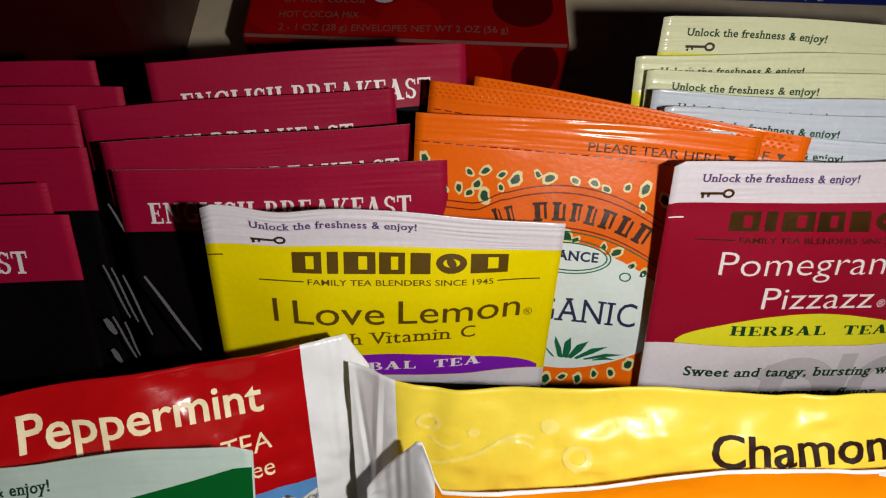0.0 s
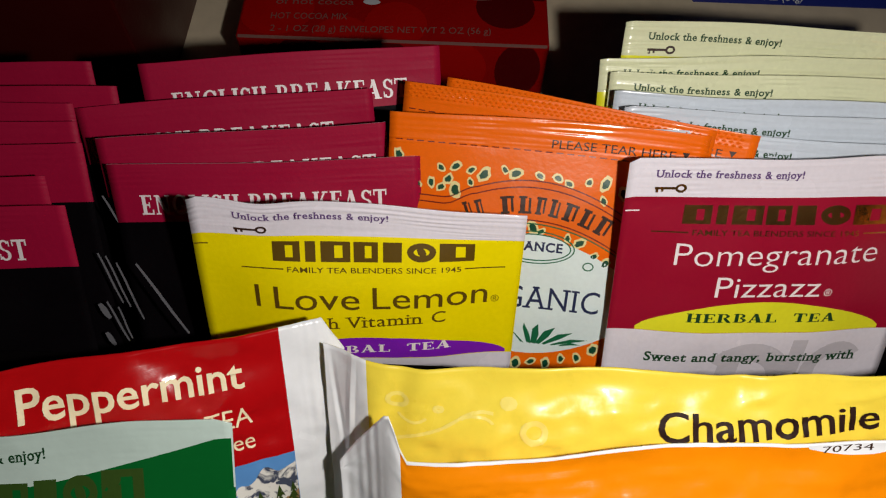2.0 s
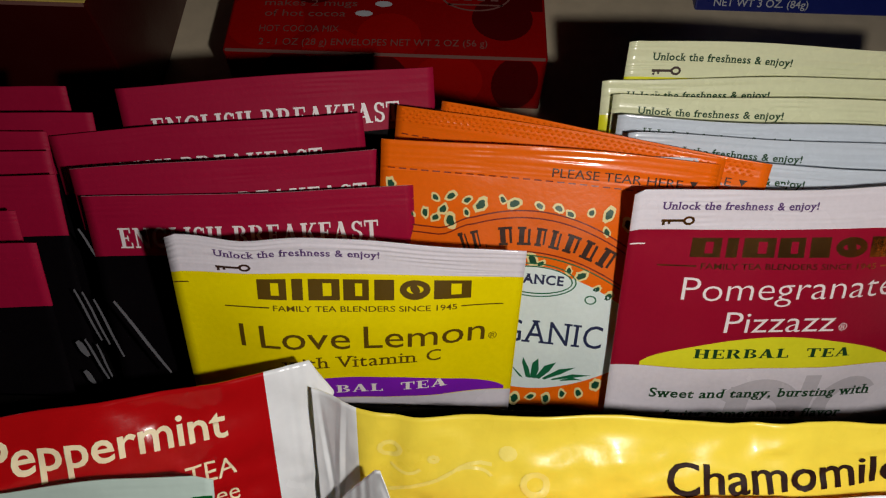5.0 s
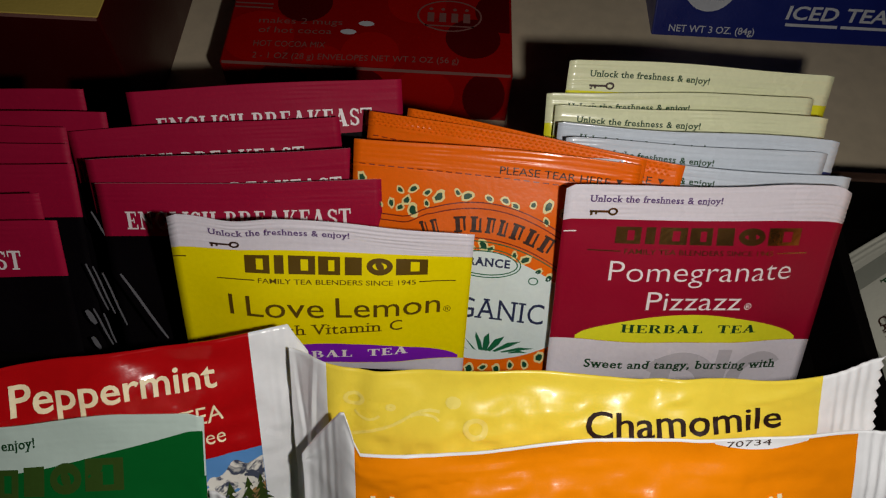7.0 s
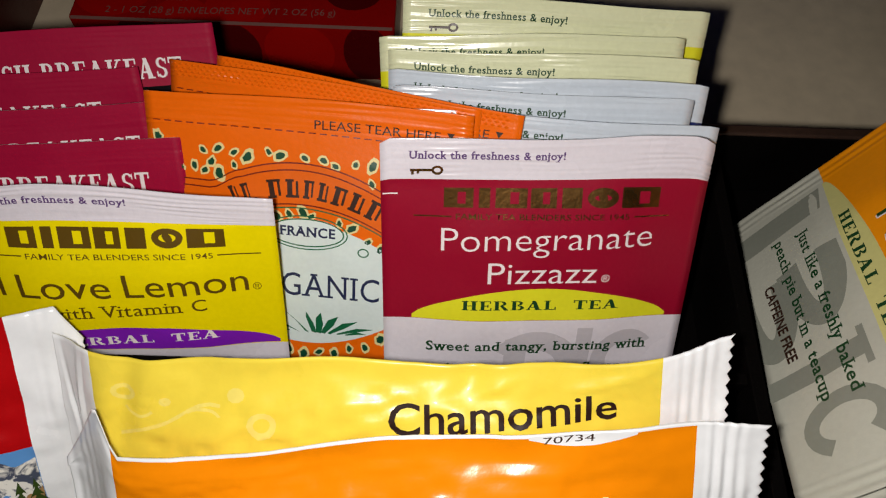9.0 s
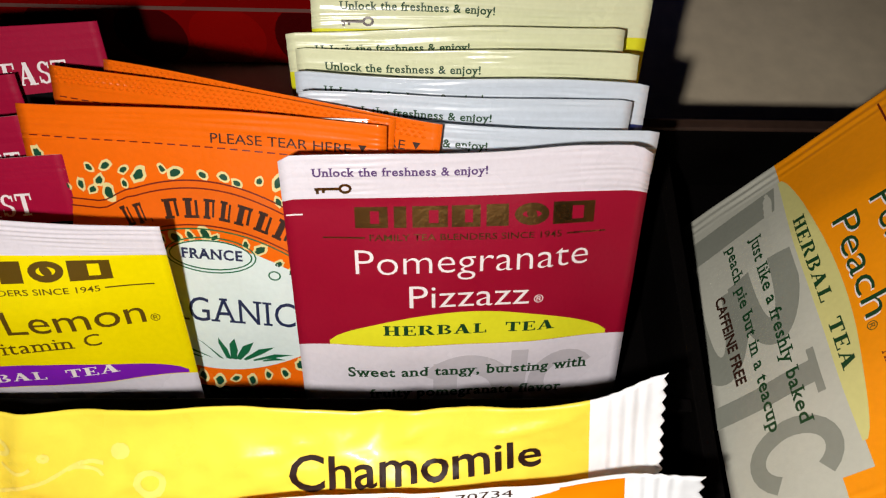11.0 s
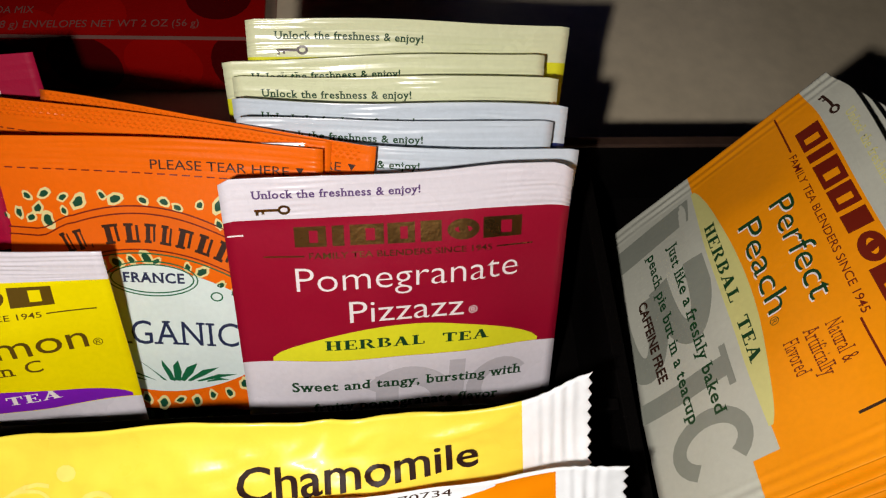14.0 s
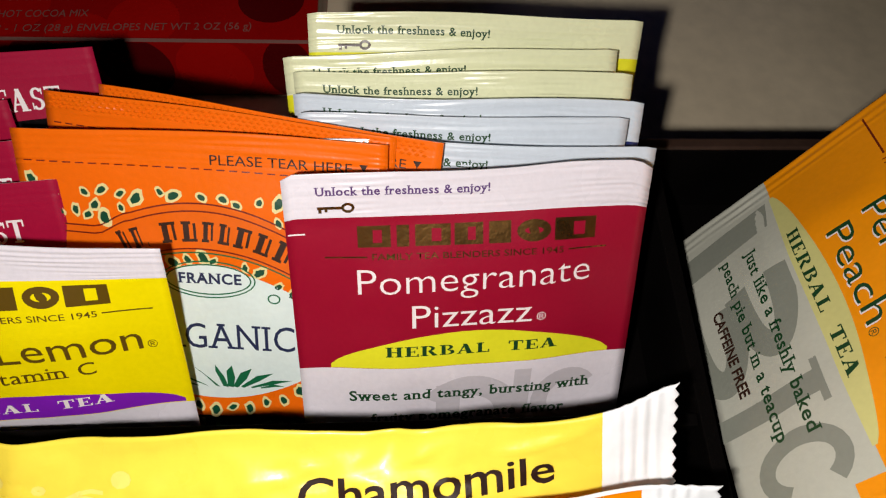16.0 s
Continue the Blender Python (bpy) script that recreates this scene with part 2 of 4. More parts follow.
class Sheet:
    """A flat packet of paper or film: millimetres u to the right and v up from its top left corner, in a plane that leans in the tray.
    bulge: how far the filling swells it; head, foot, side: widths of the flat seals."""

    def __init__(self, name, o, right, up, w, h, label, category="tea bag", group="", bulge=2.2, head=8.0, foot=6.0, side=4.0,
                 wrinkle=0.35, seed=0, bend=0.0, top=None, zig=0.0, ridges=0.0, vcrimp=0.05, fold=0.03, curl=0.0, left=1.0, dents=(), tuck=0.0):
        self.U = Vector(right).normalized()
        up = Vector(up)
        self.V = (up - self.U * up.dot(self.U)).normalized()
        self.N = self.U.cross(self.V)
        self.w, self.h, self.bulge, self.head, self.foot, self.side = w, h, bulge, head, foot, side
        self.wrinkle, self.seed, self.bend, self.top, self.zig, self.ridges, self.vcrimp, self.fold, self.curl, self.left = wrinkle, seed, bend, top, zig, ridges, vcrimp, fold, curl, left
        self.dents, self.tuck = dents, tuck
        self.o = Vector(o) / 1000
        self.base = self.o + self.U * (w / 2000) - self.V * (h / 1000)
        self.root = new(name)
        self.root.location = self.base
        tagged(self.root, label, category, group)
        self.shift = self.o - self.base

    def swell(self, u, v):
        a = smooth((u - self.side * 0.5) / (self.w * 0.3)) * smooth((self.w - self.side * 0.5 - u) / (self.w * 0.3))
        b = smooth((-v - self.head * 0.6) / (self.h * 0.3)) * smooth((self.h + v - self.foot * 0.5) / (self.h * 0.3))
        return a * b

    def height(self, u, v, face=1):
        s = self.swell(u, v)
        k = self.bulge * s * face
        q = Vector((u * self.fold, v * self.fold * 1.6, self.seed * 7.3))
        k += self.wrinkle * (noise.noise(q) + 0.6 * (0.5 - abs(noise.noise(q * 2.3)) * 1.6) * (0.3 + s))
        k += 0.12 * self.wrinkle * noise.noise(q * 4.1 + Vector((3, 1, 0))) * s
        k += self.bend * ((u / self.w - 0.5) ** 2 * 4 - 0.33)
        k += 0.9 * noise.noise(Vector((u * 0.035, self.seed * 3.1, 5.0))) * smooth((v + self.head * 2) / (self.head * 2))
        if v > -self.head:
            streak = noise.noise(Vector((u * 0.035, v * 0.85, self.seed * 1.7))) + 0.5 * noise.noise(Vector((u * 0.05, v * 1.9, self.seed * 2.9)))
            k += 2.2 * self.vcrimp * streak * (0.5 + 1.2 * abs(noise.noise(Vector((u * 0.06, v * 0.2, self.seed)))))
            k += 1.15 * self.vcrimp * smooth((noise.noise(Vector((u * 0.085, v * 0.22, self.seed * 4.3))) - 0.08) / 0.22) * math.sin(v * 5.6 + 4.0 * noise.noise(Vector((u * 0.06, v * 0.3, self.seed * 6.1))))
        for du, dv, turn, long, wide, deep in self.dents:
            a, b = (u - du) * math.cos(turn) + (v - dv) * math.sin(turn), (v - dv) * math.cos(turn) - (u - du) * math.sin(turn)
            k += deep * max(0.0, 1 - abs(b) / wide) * max(0.0, 1 - abs(a) / long)
        if self.curl:
            k -= self.curl * (1 - smooth(u / 15.0))
        if self.ridges:
            e = min(u, self.w - u)
            k += self.ridges * (self.left if u < self.w / 2 else 1.0) * (0.7 + 0.8 * noise.noise(Vector((u * 0.2, v * 0.12, self.seed)))) * math.sin(e * 6.2832 / 2.1) * smooth((self.side + 1 - e) / 2)
        return k

    def at(self, u, v, off=0.0, face=1):
        k = self.height(u, v, face) + off
        lift = 0.0
        if self.top:
            lift = self.top(u / self.w) * smooth(1 + v / 14.0)
        slide = self.tuck * max(0.0, 1 - u / 13.0)
        if self.zig:
            t = abs((v / 1.9) % 1.0 - 0.5) * 2
            slide += self.zig * t * smooth((u - self.w + 2.5) / 2.5)
        return self.shift + (self.U * (u + slide) + self.V * (v + lift) + self.N * k) / 1000

    def body(self, name, zone, materials, us=(), vs=(), step=2.0, fine=0.2, label="", edge=None):
        """The closed envelope. zone(u, v) gives the index of the material; us and vs are border lines of the zones."""
        def lines(total, cuts, dense):
            marks = sorted({0.0, total, *cuts})
            out = []
            for a, b in zip(marks, marks[1:]):
                d = fine if dense(0.5 * (a + b)) else step
                n = max(1, math.ceil((b - a) / d))
                out += [a + (b - a) * i / n for i in range(n)]
            return out + [total]
        uu = lines(self.w, {*us, *((self.side + 1, self.w - self.side - 1) if self.ridges else ())}, lambda u: self.ridges and min(u, self.w - u) < self.side + 1)
        dense_v = (lambda v: True) if self.zig else (lambda v: v < self.head)
        fine_v = fine if not self.zig else 0.95
        vv = lines(self.h, {self.head, *(-v for v in vs)}, dense_v) if not self.zig else [self.h * i / round(self.h / fine_v) for i in range(round(self.h / fine_v) + 1)]
        if self.zig:
            vv = sorted({*vv, *(-v for v in vs)})
        nu, nv = len(uu), len(vv)
        bm = bmesh.new()
        sides = []
        for face in (1, -1):
            sides.append([[bm.verts.new(self.at(u, -v, 0.11 * face, face)) for u in uu] for v in vv])
        for s, grid in enumerate(sides):
            for j in range(nv - 1):
                for i in range(nu - 1):
                    q = (grid[j + 1][i], grid[j + 1][i + 1], grid[j][i + 1], grid[j][i])
                    f = bm.faces.new(q if s == 0 else q[::-1])
                    f.smooth = True
                    f.material_index = zone(0.5 * (uu[i] + uu[i + 1]), -0.5 * (vv[j] + vv[j + 1]))
        a, b = sides
        rim = [(0, i) for i in range(nu)] + [(j, nu - 1) for j in range(1, nv)] + [(nv - 1, i) for i in range(nu - 2, -1, -1)] + [(j, 0) for j in range(nv - 2, 0, -1)]
        for (j, i), (l, k) in zip(rim, rim[1:] + rim[:1]):
            f = bm.faces.new((a[j][i], a[l][k], b[l][k], b[j][i]))
            f.material_index = edge if edge is not None and j == 0 and l == 0 else zone(uu[min(i, nu - 2)] + 0.1, -vv[min(j, nv - 2)] - 0.1)
        bmesh.ops.recalc_face_normals(bm, faces=bm.faces)
        return part(name, bm, materials, self.root, label)

    def patch(self, name, lo, hi, u0, u1, material, off=0.16, step=1.5, parent=None, label="", rows=4):
        """Print between two border curves lo(u) and hi(u)."""
        n = max(2, math.ceil((u1 - u0) / step))
        bm = bmesh.new()
        grid = []
        for j in range(rows + 1):
            grid.append([bm.verts.new(self.at(u, lo(u) + (hi(u) - lo(u)) * j / rows, off)) for u in (u0 + (u1 - u0) * i / n for i in range(n + 1))])
        for j in range(rows):
            for i in range(n):
                bm.faces.new((grid[j][i], grid[j][i + 1], grid[j + 1][i + 1], grid[j + 1][i])).smooth = True
        return part(name, bm, material, parent or self.root, label)

    def print_on(self, name, bm, material, off, label=""):
        """Lays a flat figure, drawn in u and v, on the swollen surface: long edges are cut first, so that it follows the swell."""
        bmesh.ops.triangulate(bm, faces=bm.faces)
        for limit in (6.0, 3.0, 1.5) if self.fold < 0.05 else (6.0, 3.0, 1.5, 0.9):
            long = [e for e in bm.edges if e.calc_length() > limit]
            if long:
                bmesh.ops.subdivide_edges(bm, edges=long, cuts=1)
                bmesh.ops.triangulate(bm, faces=[f for f in bm.faces if len(f.verts) > 3])
        for f in bm.faces:
            f.normal_update()
            if f.normal.z < 0:
                f.normal_flip()
            f.smooth = True
        for v in bm.verts:
            v.co = self.at(v.co.x, v.co.y, off + v.co.z)
        return part(name, bm, material, self.root, label)

    def shapes(self, name, polys, material, off=0.18, label="", single=True):
        """Small flat shapes of print, each a ring of (u, v): joined into one part, or each a part of its own."""
        if not single:
            return [self.shapes(name, [ring], material, off, label) for ring in polys]
        bm = bmesh.new()
        for ring in polys:
            bm.faces.new([bm.verts.new((u, v, 0)) for u, v in ring])
        bmesh.ops.remove_doubles(bm, verts=bm.verts, dist=0.001)
        return self.print_on(name, bm, material, off, label)

    def roman(self, body, u0, u1, v, cap, material, off=0.22, slope=0.0):
        """Capitals with thick and thin strokes and slab serifs, from u0 to u1."""
        width, placed = 0.0, []
        for ch in body:
            if ch == " ":
                width += 0.42
                continue
            adv, polys = ROMAN[ch]
            placed.append((width, polys))
            width += adv + 0.10
        k = (u1 - u0) / (width - 0.10)
        bm = bmesh.new()
        for x, polys in placed:
            for i, ring in enumerate(polys):
                bm.faces.new([bm.verts.new((u0 + (x + a) * k, v + b * cap + slope * (x + a) * k, 0.012 * i)) for a, b in ring])
        return self.print_on("lettering", bm, material, off)

    def letter(self, body, u0, u1, v, cap, material, bold=0.0, off=0.22, name="lettering", slope=0.0, shear=0.0, serif=False):
        """Words from u0 to u1 on the base line v, with capitals cap high."""
        pts, faces, width, high = glyphs(body, bold, serif)
        sx, sy = (u1 - u0) / width, cap / high
        bm = bmesh.new()
        vs = [bm.verts.new((u0 + x * sx + y * sy * shear, v + y * sy + slope * x * sx, 0)) for x, y in pts]
        for f in faces:
            try:
                bm.faces.new([vs[i] for i in f])
            except ValueError:
                pass
        return self.print_on(name, bm, material, off)

    def maker_mark(self, u0, u1, v0, v1, material, slope=0.0):
        """The maker's mark as a row of plain blocks with slits and a leaf; no letters."""
        for ring_set in mark_blocks(u0, u1, v0, v1, slope):
            self.shapes("mark_block", ring_set, material)


def ring_poly(cu, cv, ru, rv, n=14, turn=0.0, wob=0.0, seed=0):
    rnd = random.Random(seed)
    out = []
    for i in range(n):
        a = 2 * math.pi * i / n
        k = 1 + wob * (rnd.random() - 0.5)
        x, y = ru * math.cos(a) * k, rv * math.sin(a) * k
        out.append((cu + x * math.cos(turn) - y * math.sin(turn), cv + x * math.sin(turn) + y * math.cos(turn)))
    return out


def rect(u0, v0, u1, v1):
    return [(u0, v0), (u1, v0), (u1, v1), (u0, v1)]


def annulus(cu, cv, ru, rv, wide, n=22, a0=0.0, a1=6.2832):
    out = []
    for i in range(n):
        a, b = a0 + (a1 - a0) * i / n, a0 + (a1 - a0) * (i + 1) / n
        out.append([(cu + ru * math.cos(a), cv + rv * math.sin(a)), (cu + ru * math.cos(b), cv + rv * math.sin(b)),
                    (cu + (ru - wide) * math.cos(b), cv + (rv - wide) * math.sin(b)), (cu + (ru - wide) * math.cos(a), cv + (rv - wide) * math.sin(a))])
    return out


def key_shapes(u, v, k=1.0):
    """A little key: bow, shaft and two teeth."""
    return [*annulus(u + 5.4 * k, v, 1.2 * k, 1.0 * k, 0.52 * k, 10), rect(u, v - 0.28 * k, u + 4.4 * k, v + 0.28 * k),
            rect(u + 0.2 * k, v - 0.95 * k, u + 0.75 * k, v - 0.1 * k), rect(u + 1.3 * k, v - 0.75 * k, u + 1.8 * k, v - 0.1 * k)]


def slotted(a, b, lo, hi, stem=0.46, thin=0.26, bar=0.2):
    """A block with a slit: thick left stem, thin right stem, slim top and foot."""
    w, h = b - a, hi - lo
    xs, ys = (a, a + w * stem, b - w * thin, b), (lo, lo + h * bar, hi - h * bar, hi)
    return [rect(xs[i], ys[j], xs[i + 1], ys[j + 1]) for i in range(3) for j in range(3) if (i, j) != (1, 1)]


def roman_capitals():
    """Capital letters as sets of strokes, one unit high."""
    def bar(x0, y0, x1, y1):
        return [(x0, y0), (x1, y0), (x1, y1), (x0, y1)]

    def slant(x0, x1, w, y0=0.0, y1=1.0):
        return [(x0, y0), (x0 + w, y0), (x1 + w, y1), (x1, y1)]

    def bow(cx, cy, rx, ry, wide, a0, a1, n=9):
        ring = [(cx + rx * math.cos(a0 + (a1 - a0) * i / n), cy + ry * math.sin(a0 + (a1 - a0) * i / n)) for i in range(n + 1)]
        return ring + [(cx + (rx - wide) * math.cos(a0 + (a1 - a0) * i / n), cy + (ry - 0.09) * math.sin(a0 + (a1 - a0) * i / n)) for i in range(n, -1, -1)]
    h = math.pi / 2
    stem = lambda x=0.08: [bar(x, 0, x + 0.2, 1), bar(x - 0.08, 0, x + 0.28, 0.08), bar(x - 0.08, 0.92, x + 0.28, 1)]
    return {
        "E": (0.66, stem() + [bar(0.28, 0.92, 0.62, 1), bar(0.28, 0, 0.66, 0.08), bar(0.28, 0.46, 0.48, 0.54), bar(0.55, 0.75, 0.62, 0.92), bar(0.59, 0.08, 0.66, 0.27), bar(0.43, 0.36, 0.49, 0.64)]),
        "F": (0.62, stem() + [bar(0.28, 0.92, 0.62, 1), bar(0.28, 0.46, 0.46, 0.54), bar(0.55, 0.73, 0.62, 0.92), bar(0.42, 0.36, 0.48, 0.64)]),
        "L": (0.64, stem() + [bar(0.28, 0, 0.64, 0.08), bar(0.57, 0.08, 0.64, 0.30)]),
        "I": (0.36, stem()),
        "H": (0.82, stem() + stem(0.54) + [bar(0.28, 0.46, 0.54, 0.54)]),
        "N": (0.84, [bar(0.1, 0, 0.18, 1), bar(0, 0, 0.28, 0.08), bar(0, 0.92, 0.2, 1), slant(0.55, 0.05, 0.22), bar(0.67, 0, 0.75, 1), bar(0.57, 0.92, 0.84, 1)]),
        "T": (0.72, [bar(0.26, 0, 0.46, 1), bar(0.16, 0, 0.56, 0.08), bar(0, 0.9, 0.72, 1), bar(0, 0.7, 0.07, 0.9), bar(0.65, 0.7, 0.72, 0.9)]),
        "A": (0.86, [slant(0.06, 0.36, 0.09), [(0.5, 0), (0.76, 0), (0.5, 1), (0.3, 1)], bar(0.2, 0.28, 0.6, 0.36), bar(0, 0, 0.24, 0.07), bar(0.46, 0, 0.86, 0.07)]),
        "K": (0.84, stem() + [slant(0.3, 0.62, 0.1, 0.42, 1), [(0.36, 0.56), (0.58, 0), (0.82, 0), (0.5, 0.66)], bar(0.5, 0.93, 0.82, 1), bar(0.5, 0, 0.84, 0.07)]),
        "B": (0.72, stem() + [bow(0.36, 0.75, 0.28, 0.25, 0.17, h, -h), bow(0.38, 0.26, 0.33, 0.26, 0.19, h, -h)]),
        "R": (0.82, stem() + [bow(0.38, 0.74, 0.30, 0.26, 0.18, h, -h), [(0.34, 0.5), (0.58, 0), (0.82, 0), (0.52, 0.5)]]),
        "S": (0.58, [bow(0.29, 0.735, 0.27, 0.265, 0.15, 0.35, 3 * h, 12), bow(0.29, 0.265, 0.28, 0.265, 0.16, h, -math.pi + 0.35, 12), bar(0.5, 0.68, 0.56, 0.95), bar(0.02, 0.05, 0.08, 0.34)]),
        "G": (0.82, [bow(0.44, 0.5, 0.44, 0.51, 0.2, 0.55, 2 * math.pi - 0.75, 18), bar(0.58, 0.06, 0.76, 0.46), bar(0.48, 0.40, 0.82, 0.47), bar(0.69, 0.68, 0.76, 0.96)]),
    }


ROMAN = roman_capitals()


def mark_blocks(u0, u1, v0, v1, slope=0.0):
    out = []
    widths = (6.1, 3.1, 6.6, 5.4, 5.0, 6.6, 8.0)
    gap = 0.75
    k = (u1 - u0) / (sum(widths) + gap * 6)
    u = u0
    for i, w in enumerate(widths):
        a, b, d = u, u + w * k, slope * (u - u0)
        m, q, r = (a + b) / 2, (v0 + v1) / 2 + d, (b - a) / 2
        if i == 5:
            out.append(annulus(m, q, r, (v1 - v0) / 2, r * 0.45, 18) + [ring_poly(m, q, r * 0.28, (v1 - v0) * 0.3, 10, 0.5)])
        elif i in (1, 4):
            out.append([rect(a + 0.4 * k, v0 + d, b - 0.4 * k, v1 + d)])
        else:
            out.append(slotted(a, b, v0 + d, v1 + d))
        u = b + gap * k
    return out


# ---- the table and the tray ----
def table():
    bm = bmesh.new()
    box(bm, (-0.75, -0.45, -0.03), (0.75, 0.75, 0.0), 0.004)
    return tagged(part("table_top", bm, TABLE, None), "grey-beige laminate table top under the tray", "table", kind="structure")


RIM, FLOOR = 0.058, 34.0


def tray():
    root = new("tea_tray")
    tagged(root, "dark brown rimmed tray with black compartments of tea bags", "tray")
    x0, x1, y0, y1, t = -0.200, 0.190, -0.135, 0.029, 0.003
    for name, a, b in (("base", (x0, y0, 0.0), (x1, y1, FLOOR / 1000 - 0.001)),
                       ("back_wall", (x0, y1 - t, FLOOR / 1000 - 0.001), (x1, y1, RIM)), ("front_wall", (x0, y0, FLOOR / 1000 - 0.001), (x1, y0 + t, RIM)),
                       ("side_wall", (x0, y0 + t, FLOOR / 1000 - 0.001), (x0 + t, y1 - t, RIM)), ("side_wall", (x1 - t, y0 + t, FLOOR / 1000 - 0.001), (x1, y1 - t, RIM)),
                       ("divider", (0.0778, y0 + t, FLOOR / 1000 - 0.001), (0.0808, y1 - t, RIM - 0.0006)),
                       ("cross_divider", (x0 + t, -0.0385, FLOOR / 1000 - 0.001), (0.0775, -0.0360, RIM - 0.001))):
        bm = bmesh.new()
        cut = b[2] - (0.0 if name in ("base", "divider", "cross_divider") else 0.0012)
        box(bm, a, (b[0], b[1], cut), 0.0003)
        wall = part(name, bm, TRAY, root)
        if name not in ("base", "divider", "cross_divider"):
            bm = bmesh.new()
            box(bm, (a[0], a[1], cut), b, 0.0005)
            part("rim", bm, RIMWOOD, wall, "dark brown rim")


table()
tray()


# ---- paper tea envelopes ----
def tea_envelope(o, r, up, header, bodymat, label, group="", seed=0, w=None, ink=VIOLETINK, keymat=INK, head=8.0, lower=None, low_v=-40.8,
                 top=None, bulge=1.8, words=True, name="tea_bag_envelope", slope=0.0, **k):
    o, r = Vector(o), Vector(r)
    u = r - o
    upv = Vector(up).normalized()
    h = max(50, min(74, (o.z - FLOOR) / upv.z))
    s = Sheet(name, o, u, upv, w or u.length, h, label, "tea bag", group, bulge=bulge, head=head, seed=seed, top=top, **k)
    mats = [header, bodymat] + ([lower] if lower else [])
    zone = lambda a, b: 0 if b > -head else (2 if lower and b < low_v else 1)
    s.body("envelope", zone, mats, vs=(-head, low_v) if lower else (-head,))
    if words:
        s.letter("Unlock the freshness & enjoy!", 5.6, 36.8, -4.1, 1.6, ink, 0.014, slope=slope, serif=True)
        s.shapes("key_print", key_shapes(5.9, -6.5), keymat)
    return s


def lens_patch(s, name, u0, u1, top, base, material):
    def hi(u):
        k = (u - u0) / (u1 - u0)
        return base + 0.9 + (top - base - 0.9) * max(0.0, math.sin(math.pi * k)) ** 0.7
    return s.patch(name, lambda u: base, hi, u0, u1, material)


def ghost(s, material, v_top, shapes, name="shadow_print"):
    s.shapes(name, [[(a, min(b, v_top)) for a, b in ring] for ring in shapes], material, off=0.14)


LEAN = (-0.014, 0.55, 0.835)

# crimson envelope at the front of the row
pom = tea_envelope((0.4, -1.3, 86.4), (66.4, 2.0, 85.6), LEAN, WHITE, CRIMSON, "crimson and white paper tea bag envelope leaning on pale blue ones", seed=1,
                   ink=VIOLETINK, keymat=GOLD, lower=WHITE, low_v=-40.9, head=8.4, bulge=2.0, w=66.5, vcrimp=0.062, name="tea_bag_envelope",
                   top=lambda k: 0.5 * math.sin(k * 9) * 0.5 - 1.6 * smooth((k - 0.955) / 0.045) - 1.0 * smooth((0.03 - k) / 0.03) + 0.5 * smooth((k - 0.6) / 0.2))
pom.maker_mark(12.7, 57.0, -14.3, -10.1, GOLD)
pom.shapes("rule", [rect(6.6, -16.4, 14.3, -16.1), rect(52.0, -16.4, 59.5, -16.1)], GOLD, single=False)
pom.letter("FAMILY TEA BLENDERS SINCE 1945", 15.2, 51.0, -16.8, 1.2, GOLD, 0.004)
pom.letter("Pomegranate", 12.3, 56.6, -24.0, 5.2, PINKWHITE, -0.010, slope=0.022)
pom.letter("\u00ae", 46.6, 48.5, -31.2, 1.7, PINKWHITE)
pom.letter("Pizzazz", 22.3, 45.6, -31.6, 5.0, PINKWHITE, -0.006, slope=0.012)
lens_patch(pom, "yellow_banner", 6.2, 62.5, -32.8, -40.8, BRIGHT)
pom.roman("HERBAL  TEA", 17.0, 51.3, -38.0, 2.3, GREENINK, off=0.26)
ghost(pom, GREY, -43.0, [*annulus(34, -55, 11, 11, 5.5, 22, 0.2, 2.6), rect(27, -60, 32, -46), rect(43, -60, 46.5, -43), *annulus(54.5, -52.5, 7.5, 8.5, 3.6, 20, 0.7, 5.8)])
pom.letter("Sweet and tangy, bursting with", 9.4, 59.5, -49.3, 2.6, GREENINK, 0.014, serif=True)
pom.letter("fruity pomegranate flavor", 13.5, 54.5, -55.8, 2.6, GREENINK, 0.014, serif=True)
pom.shapes("tear_mark", [rect(0.4, -11.6, 3.4, -11.3)], PINKWHITE)

# pale blue and pale lime envelopes behind it
for n, (a, b, hd, bd) in enumerate((((1.0, 9.8, 82.2), (69.6, 8.0, 82.2), ICE, NAVY), ((2.0, 16.6, 81.4), (65.0, 14.2, 83.0), ICE, NAVY), ((0.6, 22.1, 80.2), (68.4, 17.4, 84.0), ICE, NAVY),
                                   ((0.2, 28.2, 80.1), (67.6, 25.0, 84.0), LIME, BRIGHT), ((-2.0, 31.9, 80.7), (65.6, 31.6, 84.0), LIME, BRIGHT), ((3.2, 38.2, 86.6), (71.6, 38.4, 85.3), LIME, BRIGHT))):
    tea_envelope(a, b, LEAN, hd, bd,
                 "pale blue and navy paper tea bag envelope in a leaning row" if hd is ICE else "pale lime and yellow paper tea bag envelope in a leaning row",
                 "blue tea bags" if hd is ICE else "lime tea bags", seed=11 + n * 3, head=8.0, bulge=1.3, ink=GREENINK, slope=-0.02, wrinkle=0.3, vcrimp=0.095,
                 top=lambda k, n=n: 0.35 * math.sin(k * 7 + n) - 0.3 * smooth((k - 0.97) / 0.03) - 0.3 * smooth((0.025 - k) / 0.025))

